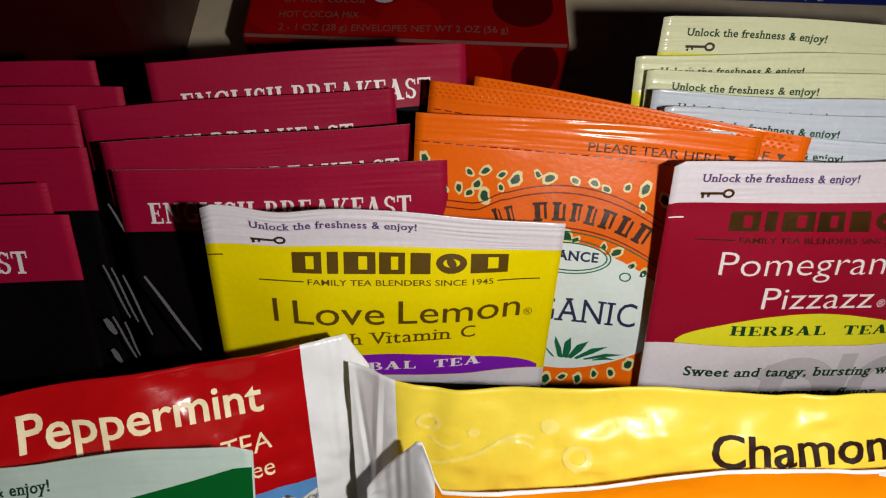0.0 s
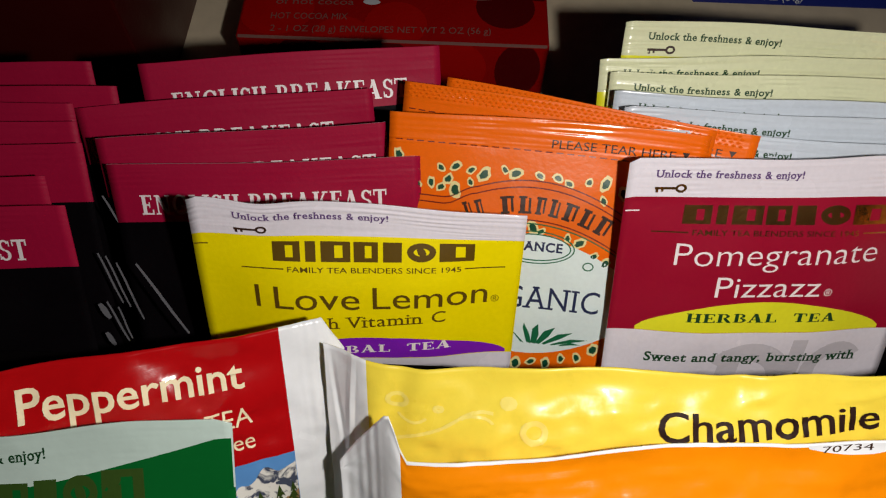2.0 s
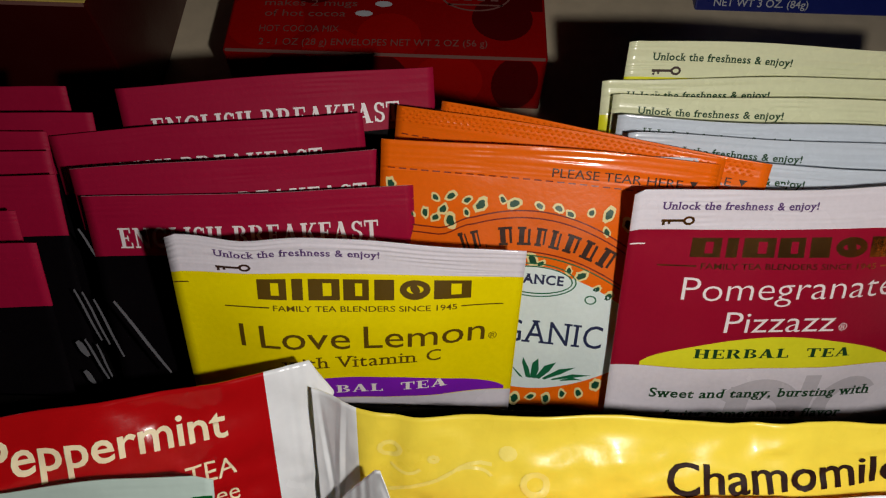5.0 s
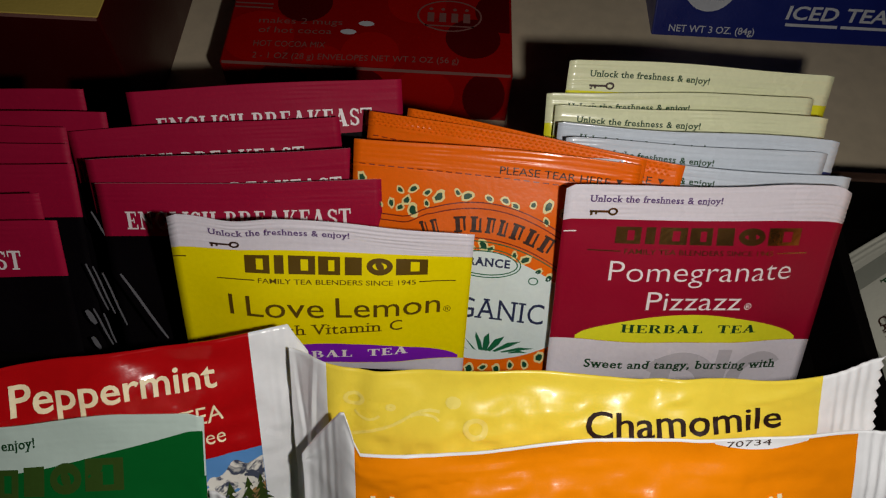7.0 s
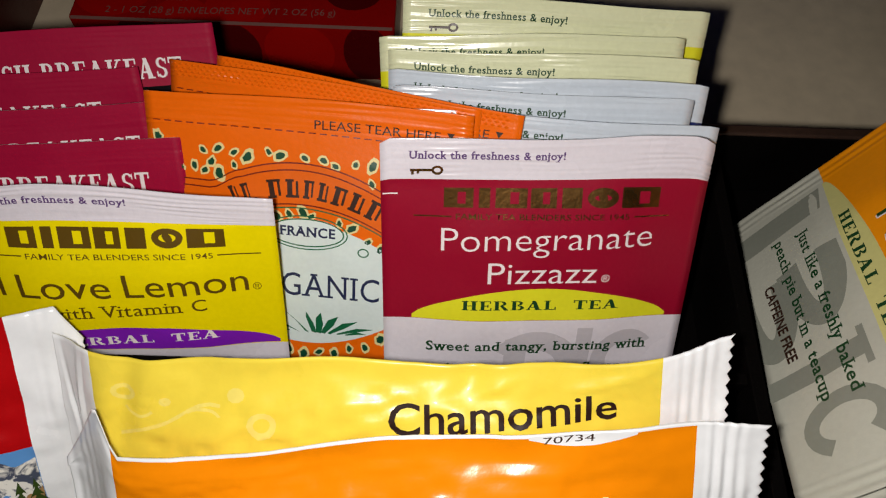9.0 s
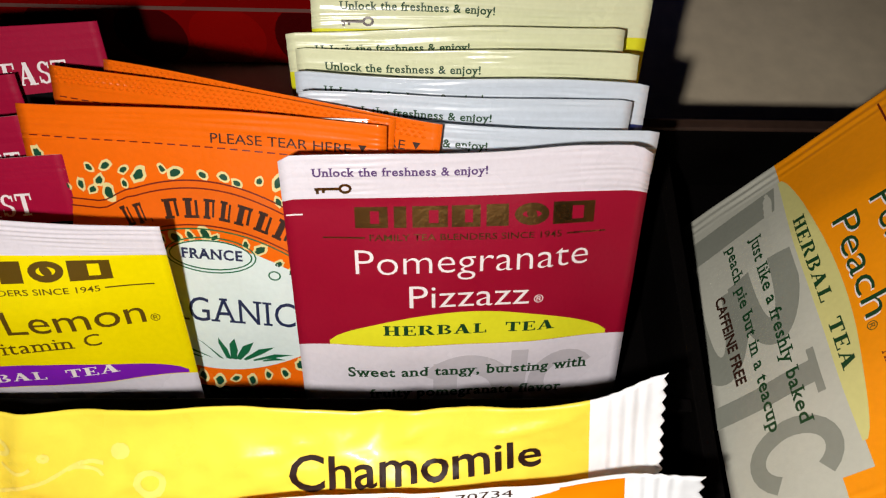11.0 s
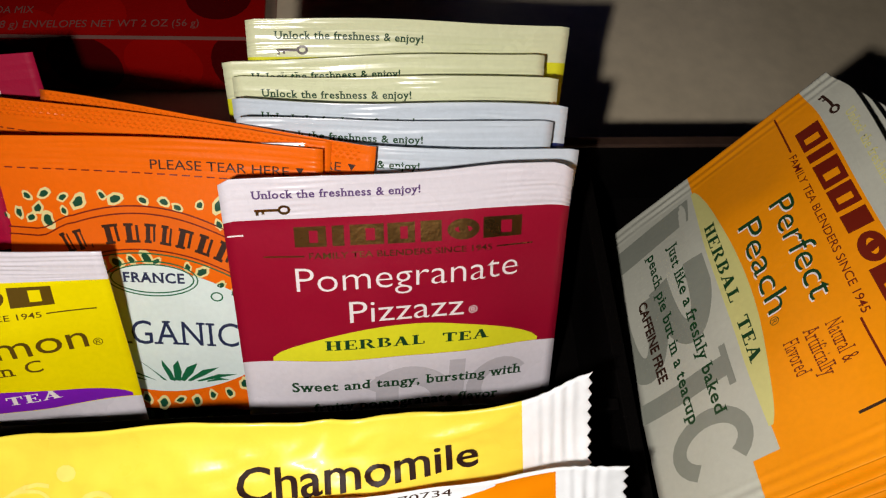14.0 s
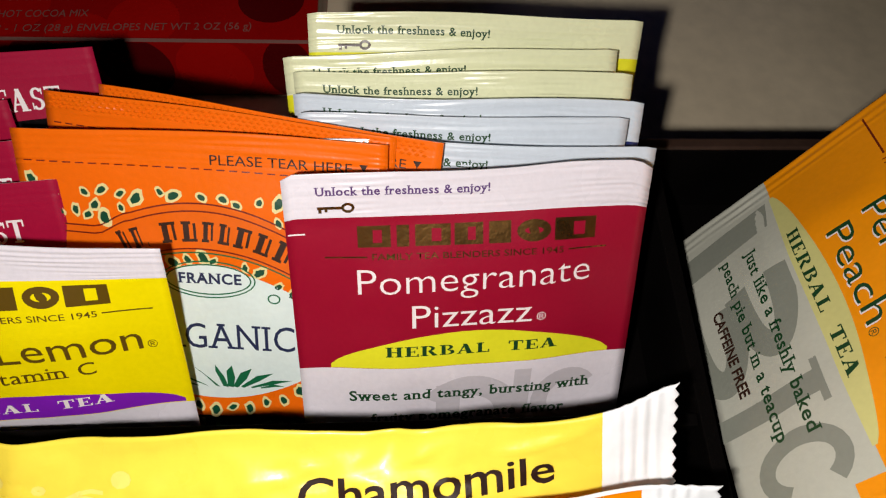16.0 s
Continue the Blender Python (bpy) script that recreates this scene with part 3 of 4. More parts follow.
# lemon envelope
lem = tea_envelope((-87.8, -13.6, 84.8), (-20.3, -10.2, 82.8), (0.064, 0.438, 0.897), WHITE, YELLOW, "lemon yellow paper tea bag envelope with white top and purple banner", seed=2,
                   lower=WHITE, low_v=-40.6, head=8.3, w=68.0, bulge=2.2, words=False, top=lambda k: -3.9 * smooth(k * 0.9 + 0.05) + 0.5 * math.sin(k * 8) - 1.5 * math.exp(-((k - 0.2) / 0.1) ** 2) + 1.4 * math.exp(-((k - 0.54) / 0.2) ** 2) - 0.8 * smooth((0.02 - k) / 0.02))
lem.letter("Unlock the freshness & enjoy!", 8.5, 39.8, -4.1, 1.6, VIOLETINK, 0.012, serif=True)
lem.shapes("key_print", key_shapes(8.6, -6.7), INK)
lem.shapes("tear_mark", [rect(0.1, -10.9, 3.0, -10.6)], BROWNINK)
lem.maker_mark(16.0, 57.8, -14.3, -9.6, BROWNINK)
lem.shapes("rule", [rect(9.3, -16.3, 18.0, -16.0), rect(55.9, -16.3, 64.5, -16.0)], BROWNINK, single=False)
lem.letter("FAMILY TEA BLENDERS SINCE 1945", 18.8, 55.1, -16.8, 1.25, BROWNINK, 0.004)
lem.letter("\u00ae", 62.0, 63.8, -25.6, 1.8, BROWNINK)
lem.letter("I", 11.5, 12.4, -26.1, 5.8, BROWNINK, 0.0)
lem.letter("Love", 15.5, 33.6, -26.3, 5.8, BROWNINK, 0.0)
lem.letter("Lemon", 36.4, 61.2, -26.1, 5.8, BROWNINK, 0.0, slope=0.02)
lem.letter("with Vitamin C", 19.2, 52.2, -32.0, 3.0, BROWNINK, -0.004, slope=0.06, serif=True)
lens_patch(lem, "purple_banner", 6.0, 66.4, -34.2, -40.4, PURPLE)
lem.roman("HERBAL  TEA", 19.5, 53.8, -39.4, 2.2, PINKWHITE, off=0.26, slope=0.055)
ghost(lem, GREY, -43.2, [*annulus(52, -51, 8, 7.5, 4, 16), rect(40, -58, 45, -43)])
lem.letter("the zesty fresh flavor of lemon", 12.0, 62.8, -54.2, 2.4, GREENINK, 0.012, slope=0.103, serif=True)

# orange envelopes
OUP = (0.038, 0.621, 0.783)


def melon_seeds(s, places, seed):
    rnd = random.Random(seed)
    outer, inner = [], []
    for u, v in places:
        a, k = rnd.uniform(0.5, 2.6), rnd.uniform(0.62, 1.12)
        m = rnd.choice((12, 9, 14, 11))
        outer.append(ring_poly(u, v, 1.8 * k, 1.2 * k, m, a, 0.38, rnd.random()))
        inner.append([(u + (p - u) * 0.62, v + (q - v) * 0.58) for p, q in outer[-1]])
    s.shapes("seed_outline_print", outer, SEEDRIM, 0.17)
    s.shapes("seed_print", inner, SEEDINK, 0.24)


def orange_envelope(o, r, seed, full, label, w=68.6):
    h = (o[2] - FLOOR) / 0.783
    s = Sheet("tea_bag_envelope", o, Vector(r) - Vector(o), OUP, w, h, label, "tea bag", "orange tea bags", bulge=1.6 if full else 1.0, head=7.0, seed=seed, wrinkle=0.3,
              vcrimp=0.075 if full else 0.04, top=lambda k: 0.4 * math.sin(k * 5 + seed))
    s.body("envelope", lambda a, b: 0, [ORANGE], vs=(-7.0,))
    dashes = [rect(1.5 + i * 2.35, -6.15 - i * 0.06, 3.0 + i * 2.35, -5.9 - i * 0.06) for i in range(int((w - 4) / 2.35))]
    s.shapes("tear_dash", dashes, REDINK, single=False)
    s.letter("PLEASE TEAR HERE", w - 33.0, w - 6.6, -6.0, 1.8, INK, 0.0)
    s.shapes("tear_arrow", [[(w - 5.3, -4.2), (w - 3.7, -4.2), (w - 4.5, -5.6)]], INK)
    # raised lozenges pressed into the top seal
    bm = bmesh.new()
    for j in range(4):
        for i in range(int((w - 3) / 1.45)):
            u, v = 1.2 + i * 1.45 + (j % 2) * 0.7, -0.7 - j * 0.75
            ring = [bm.verts.new(s.at(u + a, v + b, 0.13)) for a, b in ((-0.62, 0), (0, -0.34), (0.62, 0), (0, 0.34))]
            tip = bm.verts.new(s.at(u, v, 0.36))
            for p, q in zip(ring, ring[1:] + ring[:1]):
                bm.faces.new((p, q, tip))
    if full:
        bm.free()
    else:
        part("embossing", bm, ORANGE, s.root)
    if full:
        arc = lambda u: -0.0152 * (u - 32.6) ** 2 if u > 20.0 else -0.0152 * 12.6 ** 2 - 3.0 * smooth((20.0 - u) / 7.0)
        s.patch("white_panel", lambda u: -56.6 + 0.0172 * (u - 34) ** 2, lambda u: -26.2 - 0.0172 * (u - 34) ** 2, 7, 61, MINTWHITE, 0.24, rows=14)
        s.patch("name_banner", lambda u: -22.8 + arc(u), lambda u: -13.2 + arc(u), 7, 62, DEEPORANGE, 0.16)
        for d, e in ((-13.1, 1.0), (-14.6, 1.0), (-22.0, 1.0), (-22.8, 1.0)):
            s.patch("banner_line", lambda u: d - 0.18 + arc(u) * e, lambda u: d + 0.12 + arc(u) * e, 7, 62, REDINK if d > -22.5 else PLANT, 0.22, rows=1)
        for i, wd in enumerate((1.6, 1.6, 0.5, 3.0, 2.9, 2.2, 2.2, 2.9, 2.8, 2.8)):
            u = 18.6 + sum((1.6, 1.6, 0.5, 3.0, 2.9, 2.2, 2.2, 2.9, 2.8, 2.8)[:i]) + i * 0.75 + (1.5 if i > 2 else 0)
            top = 4.0 if i != 2 else 0.7
            lo = -20.6 + arc(u + wd / 2)
            tilt = -0.0304 * (u + wd / 2 - 32.6)
            bars = [(0.12, 0.0, 0.5, 1.0), (0.0, 0.0, 0.62, 0.14), (0.0, 0.86, 0.62, 1.0)]
            if wd > 1.0:
                bars += [(0.76, 0.1, 0.94, 0.9), (0.5, 0.86, 1.0, 1.0) if i % 2 else (0.5, 0.0, 1.0, 0.14)]
            flat = [[(u + wd * p, lo + q * top) for p, q in ((x0, y0), (x1, y0), (x1, y1), (x0, y1))] for x0, y0, x1, y1 in bars]
            figure = [[(a - tilt * (b - lo), b + tilt * (a - u - wd / 2)) for a, b in ring] for ring in flat]
            s.shapes("mark_block", figure, INK, 0.24)
        s.patch("oval_label", lambda u: -28.4 - 3.3 * math.sqrt(max(0, 1 - ((u - 34.2) / 8.4) ** 2)), lambda u: -28.4 + 3.3 * math.sqrt(max(0, 1 - ((u - 34.2) / 8.4) ** 2)), 25.81, 42.59, MINTWHITE, 0.3)
        s.shapes("oval_outline", annulus(34.2, -28.4, 8.4, 3.3, 0.3, 28) + annulus(34.2, -28.4, 9.2, 4.0, 0.28, 28), PLANT, 0.36)
        for fu in (21.4, 46.8):
            s.shapes("flourish", annulus(fu, -32.0, 1.3, 1.1, 0.3, 12), PLANT, 0.34)
        s.letter("FRANCE", 28.2, 40.6, -29.2, 2.2, NAVYINK, 0.02, off=0.38, serif=True)
        s.letter("ORGANIC", 18.2, 50.6, -43.8, 5.6, NAVYINK, -0.008, off=0.36, serif=True)
        leaves = []
        for a, ln, d in ((0.25, 9, 4.5), (0.55, 8, 2.6), (0.95, 6.5, 1.2), (1.45, 6.0, 0.2), (1.85, 6.2, -0.8), (2.3, 7.5, -2.4), (2.75, 9, -4.5), (0.1, 5, 6.5), (3.0, 5, -6.5)):
            x, y = 36.4 + d, -53.4
            leaves.append([(x - 0.6 * math.sin(a), y), (x + ln * 0.55 * math.cos(a) - 0.9 * math.sin(a), y + ln * 0.55 * math.sin(a) + 0.7), (x + ln * math.cos(a), y + ln * 0.92 * math.sin(a)),
                           (x + ln * 0.5 * math.cos(a) + 0.8 * math.sin(a), y + ln * 0.4 * math.sin(a)), (x + 0.6 * math.sin(a), y - 0.3)])
        s.shapes("plant_print", leaves, PLANT, 0.34)
        melon_seeds(s, [(2.3, -9.8), (11.8, -11.9), (15.1, -11.4), (18.6, -11.9), (21.4, -12.7), (26.0, -11.3), (28.5, -11.9), (33.7, -12.0), (37.8, -12.2), (40.3, -13.2), (44.6, -12.5), (48.3, -12.6),
                        (48.2, -16.3), (9.8, -15.5), (12.1, -16.3), (13.6, -14.3), (18.6, -14.6), (15.3, -16.6), (5.2, -12.6), (6.6, -16.0), (52.5, -14.5), (55.5, -17.5), (58.5, -15.0), (61.5, -18.5)], seed)
        melon_seeds(s, [(33.5, -24.0), (35.2, -24.6), (30.4, -24.3), (27.6, -25.0), (24.8, -25.6), (41.4, -25.6), (44.2, -26.6), (47.8, -29.4), (21.4, -27.4), (18.5, -28.8), (50.5, -31.0)], seed + 1)
        melon_seeds(s, [(15 + i * 3.6, -59.0 + 0.0172 * (i * 3.6 - 19) ** 2 - (i % 2) * 0.7) for i in range(12)], seed + 2)
        s.letter("N PEACH", 26.6, 49.8, -65.2, 3.2, GREENINK, 0.03)
    return s


orange_envelope((-49.3, 13.0, 82.0), (19.7, 7.7, 83.7), 5, True, "orange paper tea bag envelope with a white panel and green leaves")
orange_envelope((-46.7, 23.6, 79.6), (22.3, 8.8, 84.0), 6, False, "orange paper tea bag envelope with an embossed top seal", 69.0)
orange_envelope((-37.1, 25.6, 78.6), (30.3, 7.0, 84.7), 7, False, "orange paper tea bag envelope tucked behind another orange one", 69.0)


# wine-red and black envelopes
def breakfast_envelope(o, r, seed, label, group, w=68.0, start=5.0, wide=54.6):
    o, r = Vector(o), Vector(r)
    h = (o.z - FLOOR) / 0.8
    s = Sheet("tea_bag_envelope", o, r - o, (0, 0.6, 0.8), w, h, label, "tea bag", group, bulge=1.5, head=5.5, seed=seed, wrinkle=0.5, vcrimp=0.028,
              top=lambda k: 0.3 * math.sin(k * 6 + seed))
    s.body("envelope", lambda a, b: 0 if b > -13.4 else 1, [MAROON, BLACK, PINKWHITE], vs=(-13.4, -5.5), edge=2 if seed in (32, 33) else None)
    s.roman("ENGLISH BREAKFAST", start, start + wide, -11.6, 4.5, PINKWHITE)
    return s


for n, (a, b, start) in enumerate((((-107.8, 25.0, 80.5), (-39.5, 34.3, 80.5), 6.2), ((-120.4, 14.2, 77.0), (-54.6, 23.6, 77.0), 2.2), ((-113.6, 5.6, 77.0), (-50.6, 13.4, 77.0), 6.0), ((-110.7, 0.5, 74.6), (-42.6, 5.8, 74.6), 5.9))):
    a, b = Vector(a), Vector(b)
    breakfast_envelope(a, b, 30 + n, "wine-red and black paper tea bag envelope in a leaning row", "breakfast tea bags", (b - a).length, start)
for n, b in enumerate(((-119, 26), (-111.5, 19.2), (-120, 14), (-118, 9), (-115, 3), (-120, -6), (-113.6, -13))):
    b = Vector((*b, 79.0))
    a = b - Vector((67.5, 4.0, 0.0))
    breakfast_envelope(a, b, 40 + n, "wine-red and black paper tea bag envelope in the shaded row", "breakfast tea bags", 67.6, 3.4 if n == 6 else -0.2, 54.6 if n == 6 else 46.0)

# ---- peach envelopes in the side compartment, facing across the tray ----
PU, PV = (-0.12, -0.943, 0.31), (0.556, 0.195, 0.808)


def peach_envelope(shift, seed, full):
    o = Vector((122.6, 22.7, 90.1)) + Vector(PU) * -0.5 + Vector(PV) * 1.0 + Vector((0.823, -0.269, -0.501)) * 1.6 + Vector(shift)
    s = Sheet("tea_bag_envelope", o, PU, PV, 80.0, (o.z - FLOOR) / 0.83 - 3.5, "peach orange and cream paper tea bag envelope leaning sideways" if full else "peach orange paper tea bag envelope behind another one",
              "tea bag", "peach tea bags", bulge=1.6, head=7.2, seed=seed, side=5.0, ridges=0.10, wrinkle=0.4,
              top=lambda k: 2.0 * smooth(k * 8) * (1 - k * 0.6) - 1.5 + 0.5 * math.sin(k * 9))
    s.body("envelope", lambda a, b: 0 if b > -7.2 else (2 if b < (-38.0 if a < 72.3 else -43.4) else 1), [CREAM, PEACH, CREAM], us=(72.3,), vs=(-7.2, -38.0, -43.4))
    s.letter("Unlock the freshness & enjoy!", 13.5, 46.0, -3.4, 1.8, PALEGOLD, 0.0, serif=True)
    s.shapes("key_print", key_shapes(5.4, -4.5, 1.05), INK)
    if full:
        s.maker_mark(10.9, 58.6, -12.7, -7.9, REDINK)
        s.shapes("rule", [rect(2.6, -15.0, 14.8, -14.6), rect(58.0, -17.3, 69.0, -16.9)], REDINK, single=False)
        s.letter("FAMILY TEA BLENDERS SINCE 1945", 16.2, 57.5, -15.6, 1.5, REDINK, 0.004, slope=-0.025)
        for mtl, d, off in ((PINKWHITE, 0.28, 0.2), (GREENINK, 0.0, 0.26)):
            s.letter("Perfect", 25.2 + d, 50.6 + d, -22.9 - d, 4.8, mtl, -0.004, off)
            s.letter("Peach", 25.6 + d, 48.4 + d, -30.4 - d, 4.9, mtl, -0.004, off, slope=-0.03)
        s.letter("\u00ae", 49.2, 51.0, -31.4, 1.7, GREENINK)
        for i, (word, a, b) in enumerate((("Natural &", 56.0, 64.0), ("Artificially", 55.2, 64.6), ("Flavored", 55.6, 62.6))):
            s.letter(word, a, b, -22.6 - i * 4.0, 2.9, REDINK, -0.012, serif=True)
        lens_patch(s, "pale_banner", 6.0, 68.0, -32.4, -38.4, PALEGOLD)
        s.roman("HERBAL  TEA", 19.4, 56.0, -37.3, 2.5, GREENINK, off=0.26)
        ghost(s, GREYGREEN, -39.4, [[(6.5, -39.5), (13.5, -40.5), (15.0, -68.5), (8.0, -67.5)], *annulus(24, -47.0, 20.5, 8.5, 6.0, 24, -1.5, 1.5), *annulus(25, -60.0, 22.0, 9.0, 6.5, 24, -1.5, 1.5),
                                    rect(51.0, -66.0, 55.5, -42.5), rect(48.8, -67.5, 57.7, -66.0), rect(48.8, -42.5, 57.7, -41.0), *annulus(66.0, -50.0, 6.5, 9.0, 3.2, 20, 0.7, 5.7)])
        s.letter("Just like a freshly baked", 17.0, 61.8, -47.2, 2.6, GREENINK, 0.01, serif=True)
        s.letter("peach pie but in a teacup", 15.2, 60.6, -53.4, 2.6, GREENINK, 0.01, serif=True)
        s.letter("CAFFEINE FREE", 26.2, 48.6, -59.0, 2.4, INK, 0.03, slope=0.045)
        s.shapes("tear_mark", [rect(72, -24, 72.5, -19)], INK)
    # the envelopes are a little larger than the others and lie deeper in their compartment
    s.root.scale = (1.018, 1.018, 1.018)
    s.root.location = Vector((0.0208, -0.0743, 0.199)) * -0.018 + s.root.location * 1.018
    return s


for n in range(5):
    d = n * 5.2
    peach_envelope((d * 0.9, -1.1 * n, -d * 0.35), 60 + n, n == 0)


# ---- film pouches and the green envelope in front ----
def pouch(name, o, u, up, w, zone, mats, us, vs, label, seed, top, h=None, head=2.0, side=9.0, zig=0.7, bulge=4.0, wrinkle=1.0, ridges=0.12, fold=0.075, curl=5.0, left=1.0, dents=(), tuck=0.0):
    upv = Vector(up).normalized()
    h = h or max(30, (o[2] - FLOOR) / upv.z)
    s = Sheet(name, o, u, up, w, h, label, "tea pouch", "film tea pouches", bulge=bulge, head=head, foot=2.0, side=side, wrinkle=wrinkle, seed=seed, top=top, zig=zig, ridges=ridges, vcrimp=0.0, fold=fold, curl=curl, left=left, dents=dents, tuck=tuck)
    s.body("pouch", zone, mats, us=us, vs=vs, step=1.2)
    return s


CUP = (-0.062, 0.691, 0.721)
cham = pouch("tea_pouch", (-63.5, -41.5, 72.3), (0.997, 0.008, 0.078), CUP, 127.5, lambda u, v: 0 if 12.5 < u < 116.0 else 1, [FYELLOW, FWHITE], (12.5, 116.0), (),
             "glossy yellow film tea pouch with white ends", 3, lambda k: 1.0 - 3.4 * math.sin(math.pi * min(1, k)) ** 0.6 + 0.6 * math.sin(k * 13) - 1.2 * math.exp(-((k - 0.17) / 0.07) ** 2) + 1.5 * math.exp(-((k - 0.4) / 0.12) ** 2) - 1.6 * math.exp(-((k - 0.63) / 0.1) ** 2) - 1.5 * math.exp(-((k - 0.84) / 0.1) ** 2) + 1.2 * smooth((k - 0.93) / 0.07), curl=5.5, left=0.06, tuck=3.4,
             dents=((83, -2, 1.3, 9, 4.5, -1.3), (87, -5, 0.5, 8, 1.8, 0.5), (108, -4, 0.25, 10, 1.5, 0.6), (18.5, -9, 1.4, 16, 3.6, -1.5), (30, -13, 0.5, 12, 1.6, 0.4), (7, -12, 1.45, 16, 1.5, 0.8), (3.5, -14, 1.7, 14, 1.2, -0.7), (60, -9, 0.15, 14, 1.6, 0.35)))
cham.letter("Chamomile", 67.6, 108.2, -15.1, 6.0, FILMINK, 0.011, slope=0.057, off=0.6)
stem = [(17.0 + i * 2.0, -16.5 + 6.5 * smooth(i / 9) + 0.5 * math.sin(i * 0.9)) for i in range(11)]
cham.shapes("flower_print", [*annulus(39.9, -7.6, 1.7, 1.5, 1.5, 10), *annulus(44.6, -13.4, 2.7, 2.5, 1.2, 14), *annulus(18.5, -7.6, 2.4, 2.0, 1.0, 12), *annulus(26.5, -9.2, 1.2, 1.0, 0.9, 8),
                             *annulus(33.5, -12.8, 4.0, 2.6, 0.6, 12, 0.4, 2.4), *annulus(21.5, -9.5, 3.6, 3.2, 0.6, 12, 3.6, 5.6)], FPALE, 0.3)
cham.shapes("flower_stem_print", [[(a, b - 0.35), (c, d - 0.35), (c, d + 0.35), (a, b + 0.35)] for (a, b), (c, d) in zip(stem, stem[1:])], FPALE, 0.32)

honey = pouch("tea_pouch", (-56.4, -56.3, 73.2), (0.9982, 0.012, 0.064), (-0.05, 0.69, 0.72), 124.0, lambda u, v: 1 if v > -0.7 else (0 if 13.0 < u < 113 else 1), [FORANGE, FWHITE], (13.0, 113.0), (-0.7,),
              "glossy orange film tea pouch with ridged white ends", 4,
              lambda k: -10.5 + 13.7 * min(1.0, k / 0.085) - 8.8 * smooth((k - 0.085) / 0.03) + 4.4 * smooth((k - 0.14) / 0.35) + 2.2 * smooth((k - 0.5) / 0.4) + 0.5 * math.sin(k * 15), zig=0.8, ridges=0.2, curl=9.0, left=0.5,
              dents=((60, -6, 0.1, 12, 1.2, 0.5), (84, -7, -0.05, 10, 1.0, 0.6), (96, -9, 0.3, 8, 1.0, -0.5), (40, -5, 0.05, 14, 1.3, 0.5), (28, -12, 0.35, 14, 2.0, -0.6), (72, -12, -0.2, 10, 1.2, 0.4)))
honey.patch("white_lip", lambda u: -1.0 - 1.6 * math.sin(math.pi * (u - 85) / 18), lambda u: -0.3, 85, 103, FWHITE, 0.2)
honey.letter("70734", 87.4, 96.0, -1.9, 1.3, INK, 0.0, off=0.3, slope=0.03)
honey.letter("Honey Vanilla Chamomile", 16.2, 102.6, -19.4, 5.3, CREAMINK, 0.012, slope=0.036, off=0.55)

PU2, PV2 = Vector((0.947, 0.285, -0.151)), (-0.093, 0.689, 0.719)
pep = pouch("tea_pouch", Vector((-119, -48.5, 73.6)) - PU2 * 60 + Vector((1.5, -1.7, 4.8)), PU2, PV2, 124.0, lambda u, v: 1 if u > 111.6 or u < 9 else (2 if v < -25.7 else 0), [FRED, FWHITE, FSKY], (9.0, 111.6), (-25.7,),
            "glossy red film tea pouch with a mountain picture", 8, lambda k: 1.2 + 0.5 * math.sin(k * 14) - 7.5 * max(0.0, (k - 0.97) / 0.03), h=60, wrinkle=1.5, fold=0.075, ridges=0.05, zig=0.3)
pep.letter("Peppermint", 64.2, 103.8, -8.7, 5.0, CREAMINK, 0.014, off=0.32, slope=-0.026)
pep.letter("TEA", 95.4, 104.3, -17.3, 3.7, CREAMINK, 0.0, off=0.32)
pep.letter("Free", 96.0, 104.2, -22.5, 3.4, CREAMINK, 0.0, off=0.32)
pep.patch("mountain_print", lambda u: -46, lambda u: -38.5 + 10.5 * smooth((u - 84) / 24) + 1.8 * noise.noise(Vector((u * 0.35, 1.7, 0))), 60, 111.5, FSNOW, 0.22, step=0.7, rows=8)
pep.patch("rock_print", lambda u: -46, lambda u: -43 + 7 * smooth((u - 100) / 12) + 3.5 * noise.noise(Vector((u * 0.5, 8.2, 0))), 60, 111.5, FROCK, 0.28, step=0.6, rows=8)
pep.patch("meadow_print", lambda u: -47, lambda u: -43.5 + 2.5 * smooth((u - 84) / 20) + 1.2 * noise.noise(Vector((u * 0.7, 3.3, 0))), 60, 111.5, FMEADOW, 0.32, step=0.8, rows=3)
pines = []
for pu, pk in ((103.6, 1.7), (107.6, 1.45), (98.6, 0.9), (94.6, 0.6), (110.4, 1.1)):
    for j in range(7):
        for side in (-1, 1):
            reach, low = (0.7 + j * 0.5) * pk * (0.8 + 0.4 * ((j * 7 + side * 3) % 5) / 5), -33.5 - j * 1.7 * pk
            pines.append([(pu, low + 1.0), (pu + side * reach, low - 1.5 * pk), (pu + side * reach * 0.4, low - 1.1 * pk), (pu, low - 1.7 * pk)])
pep.shapes("pine_print", pines, FPINE, 0.38)

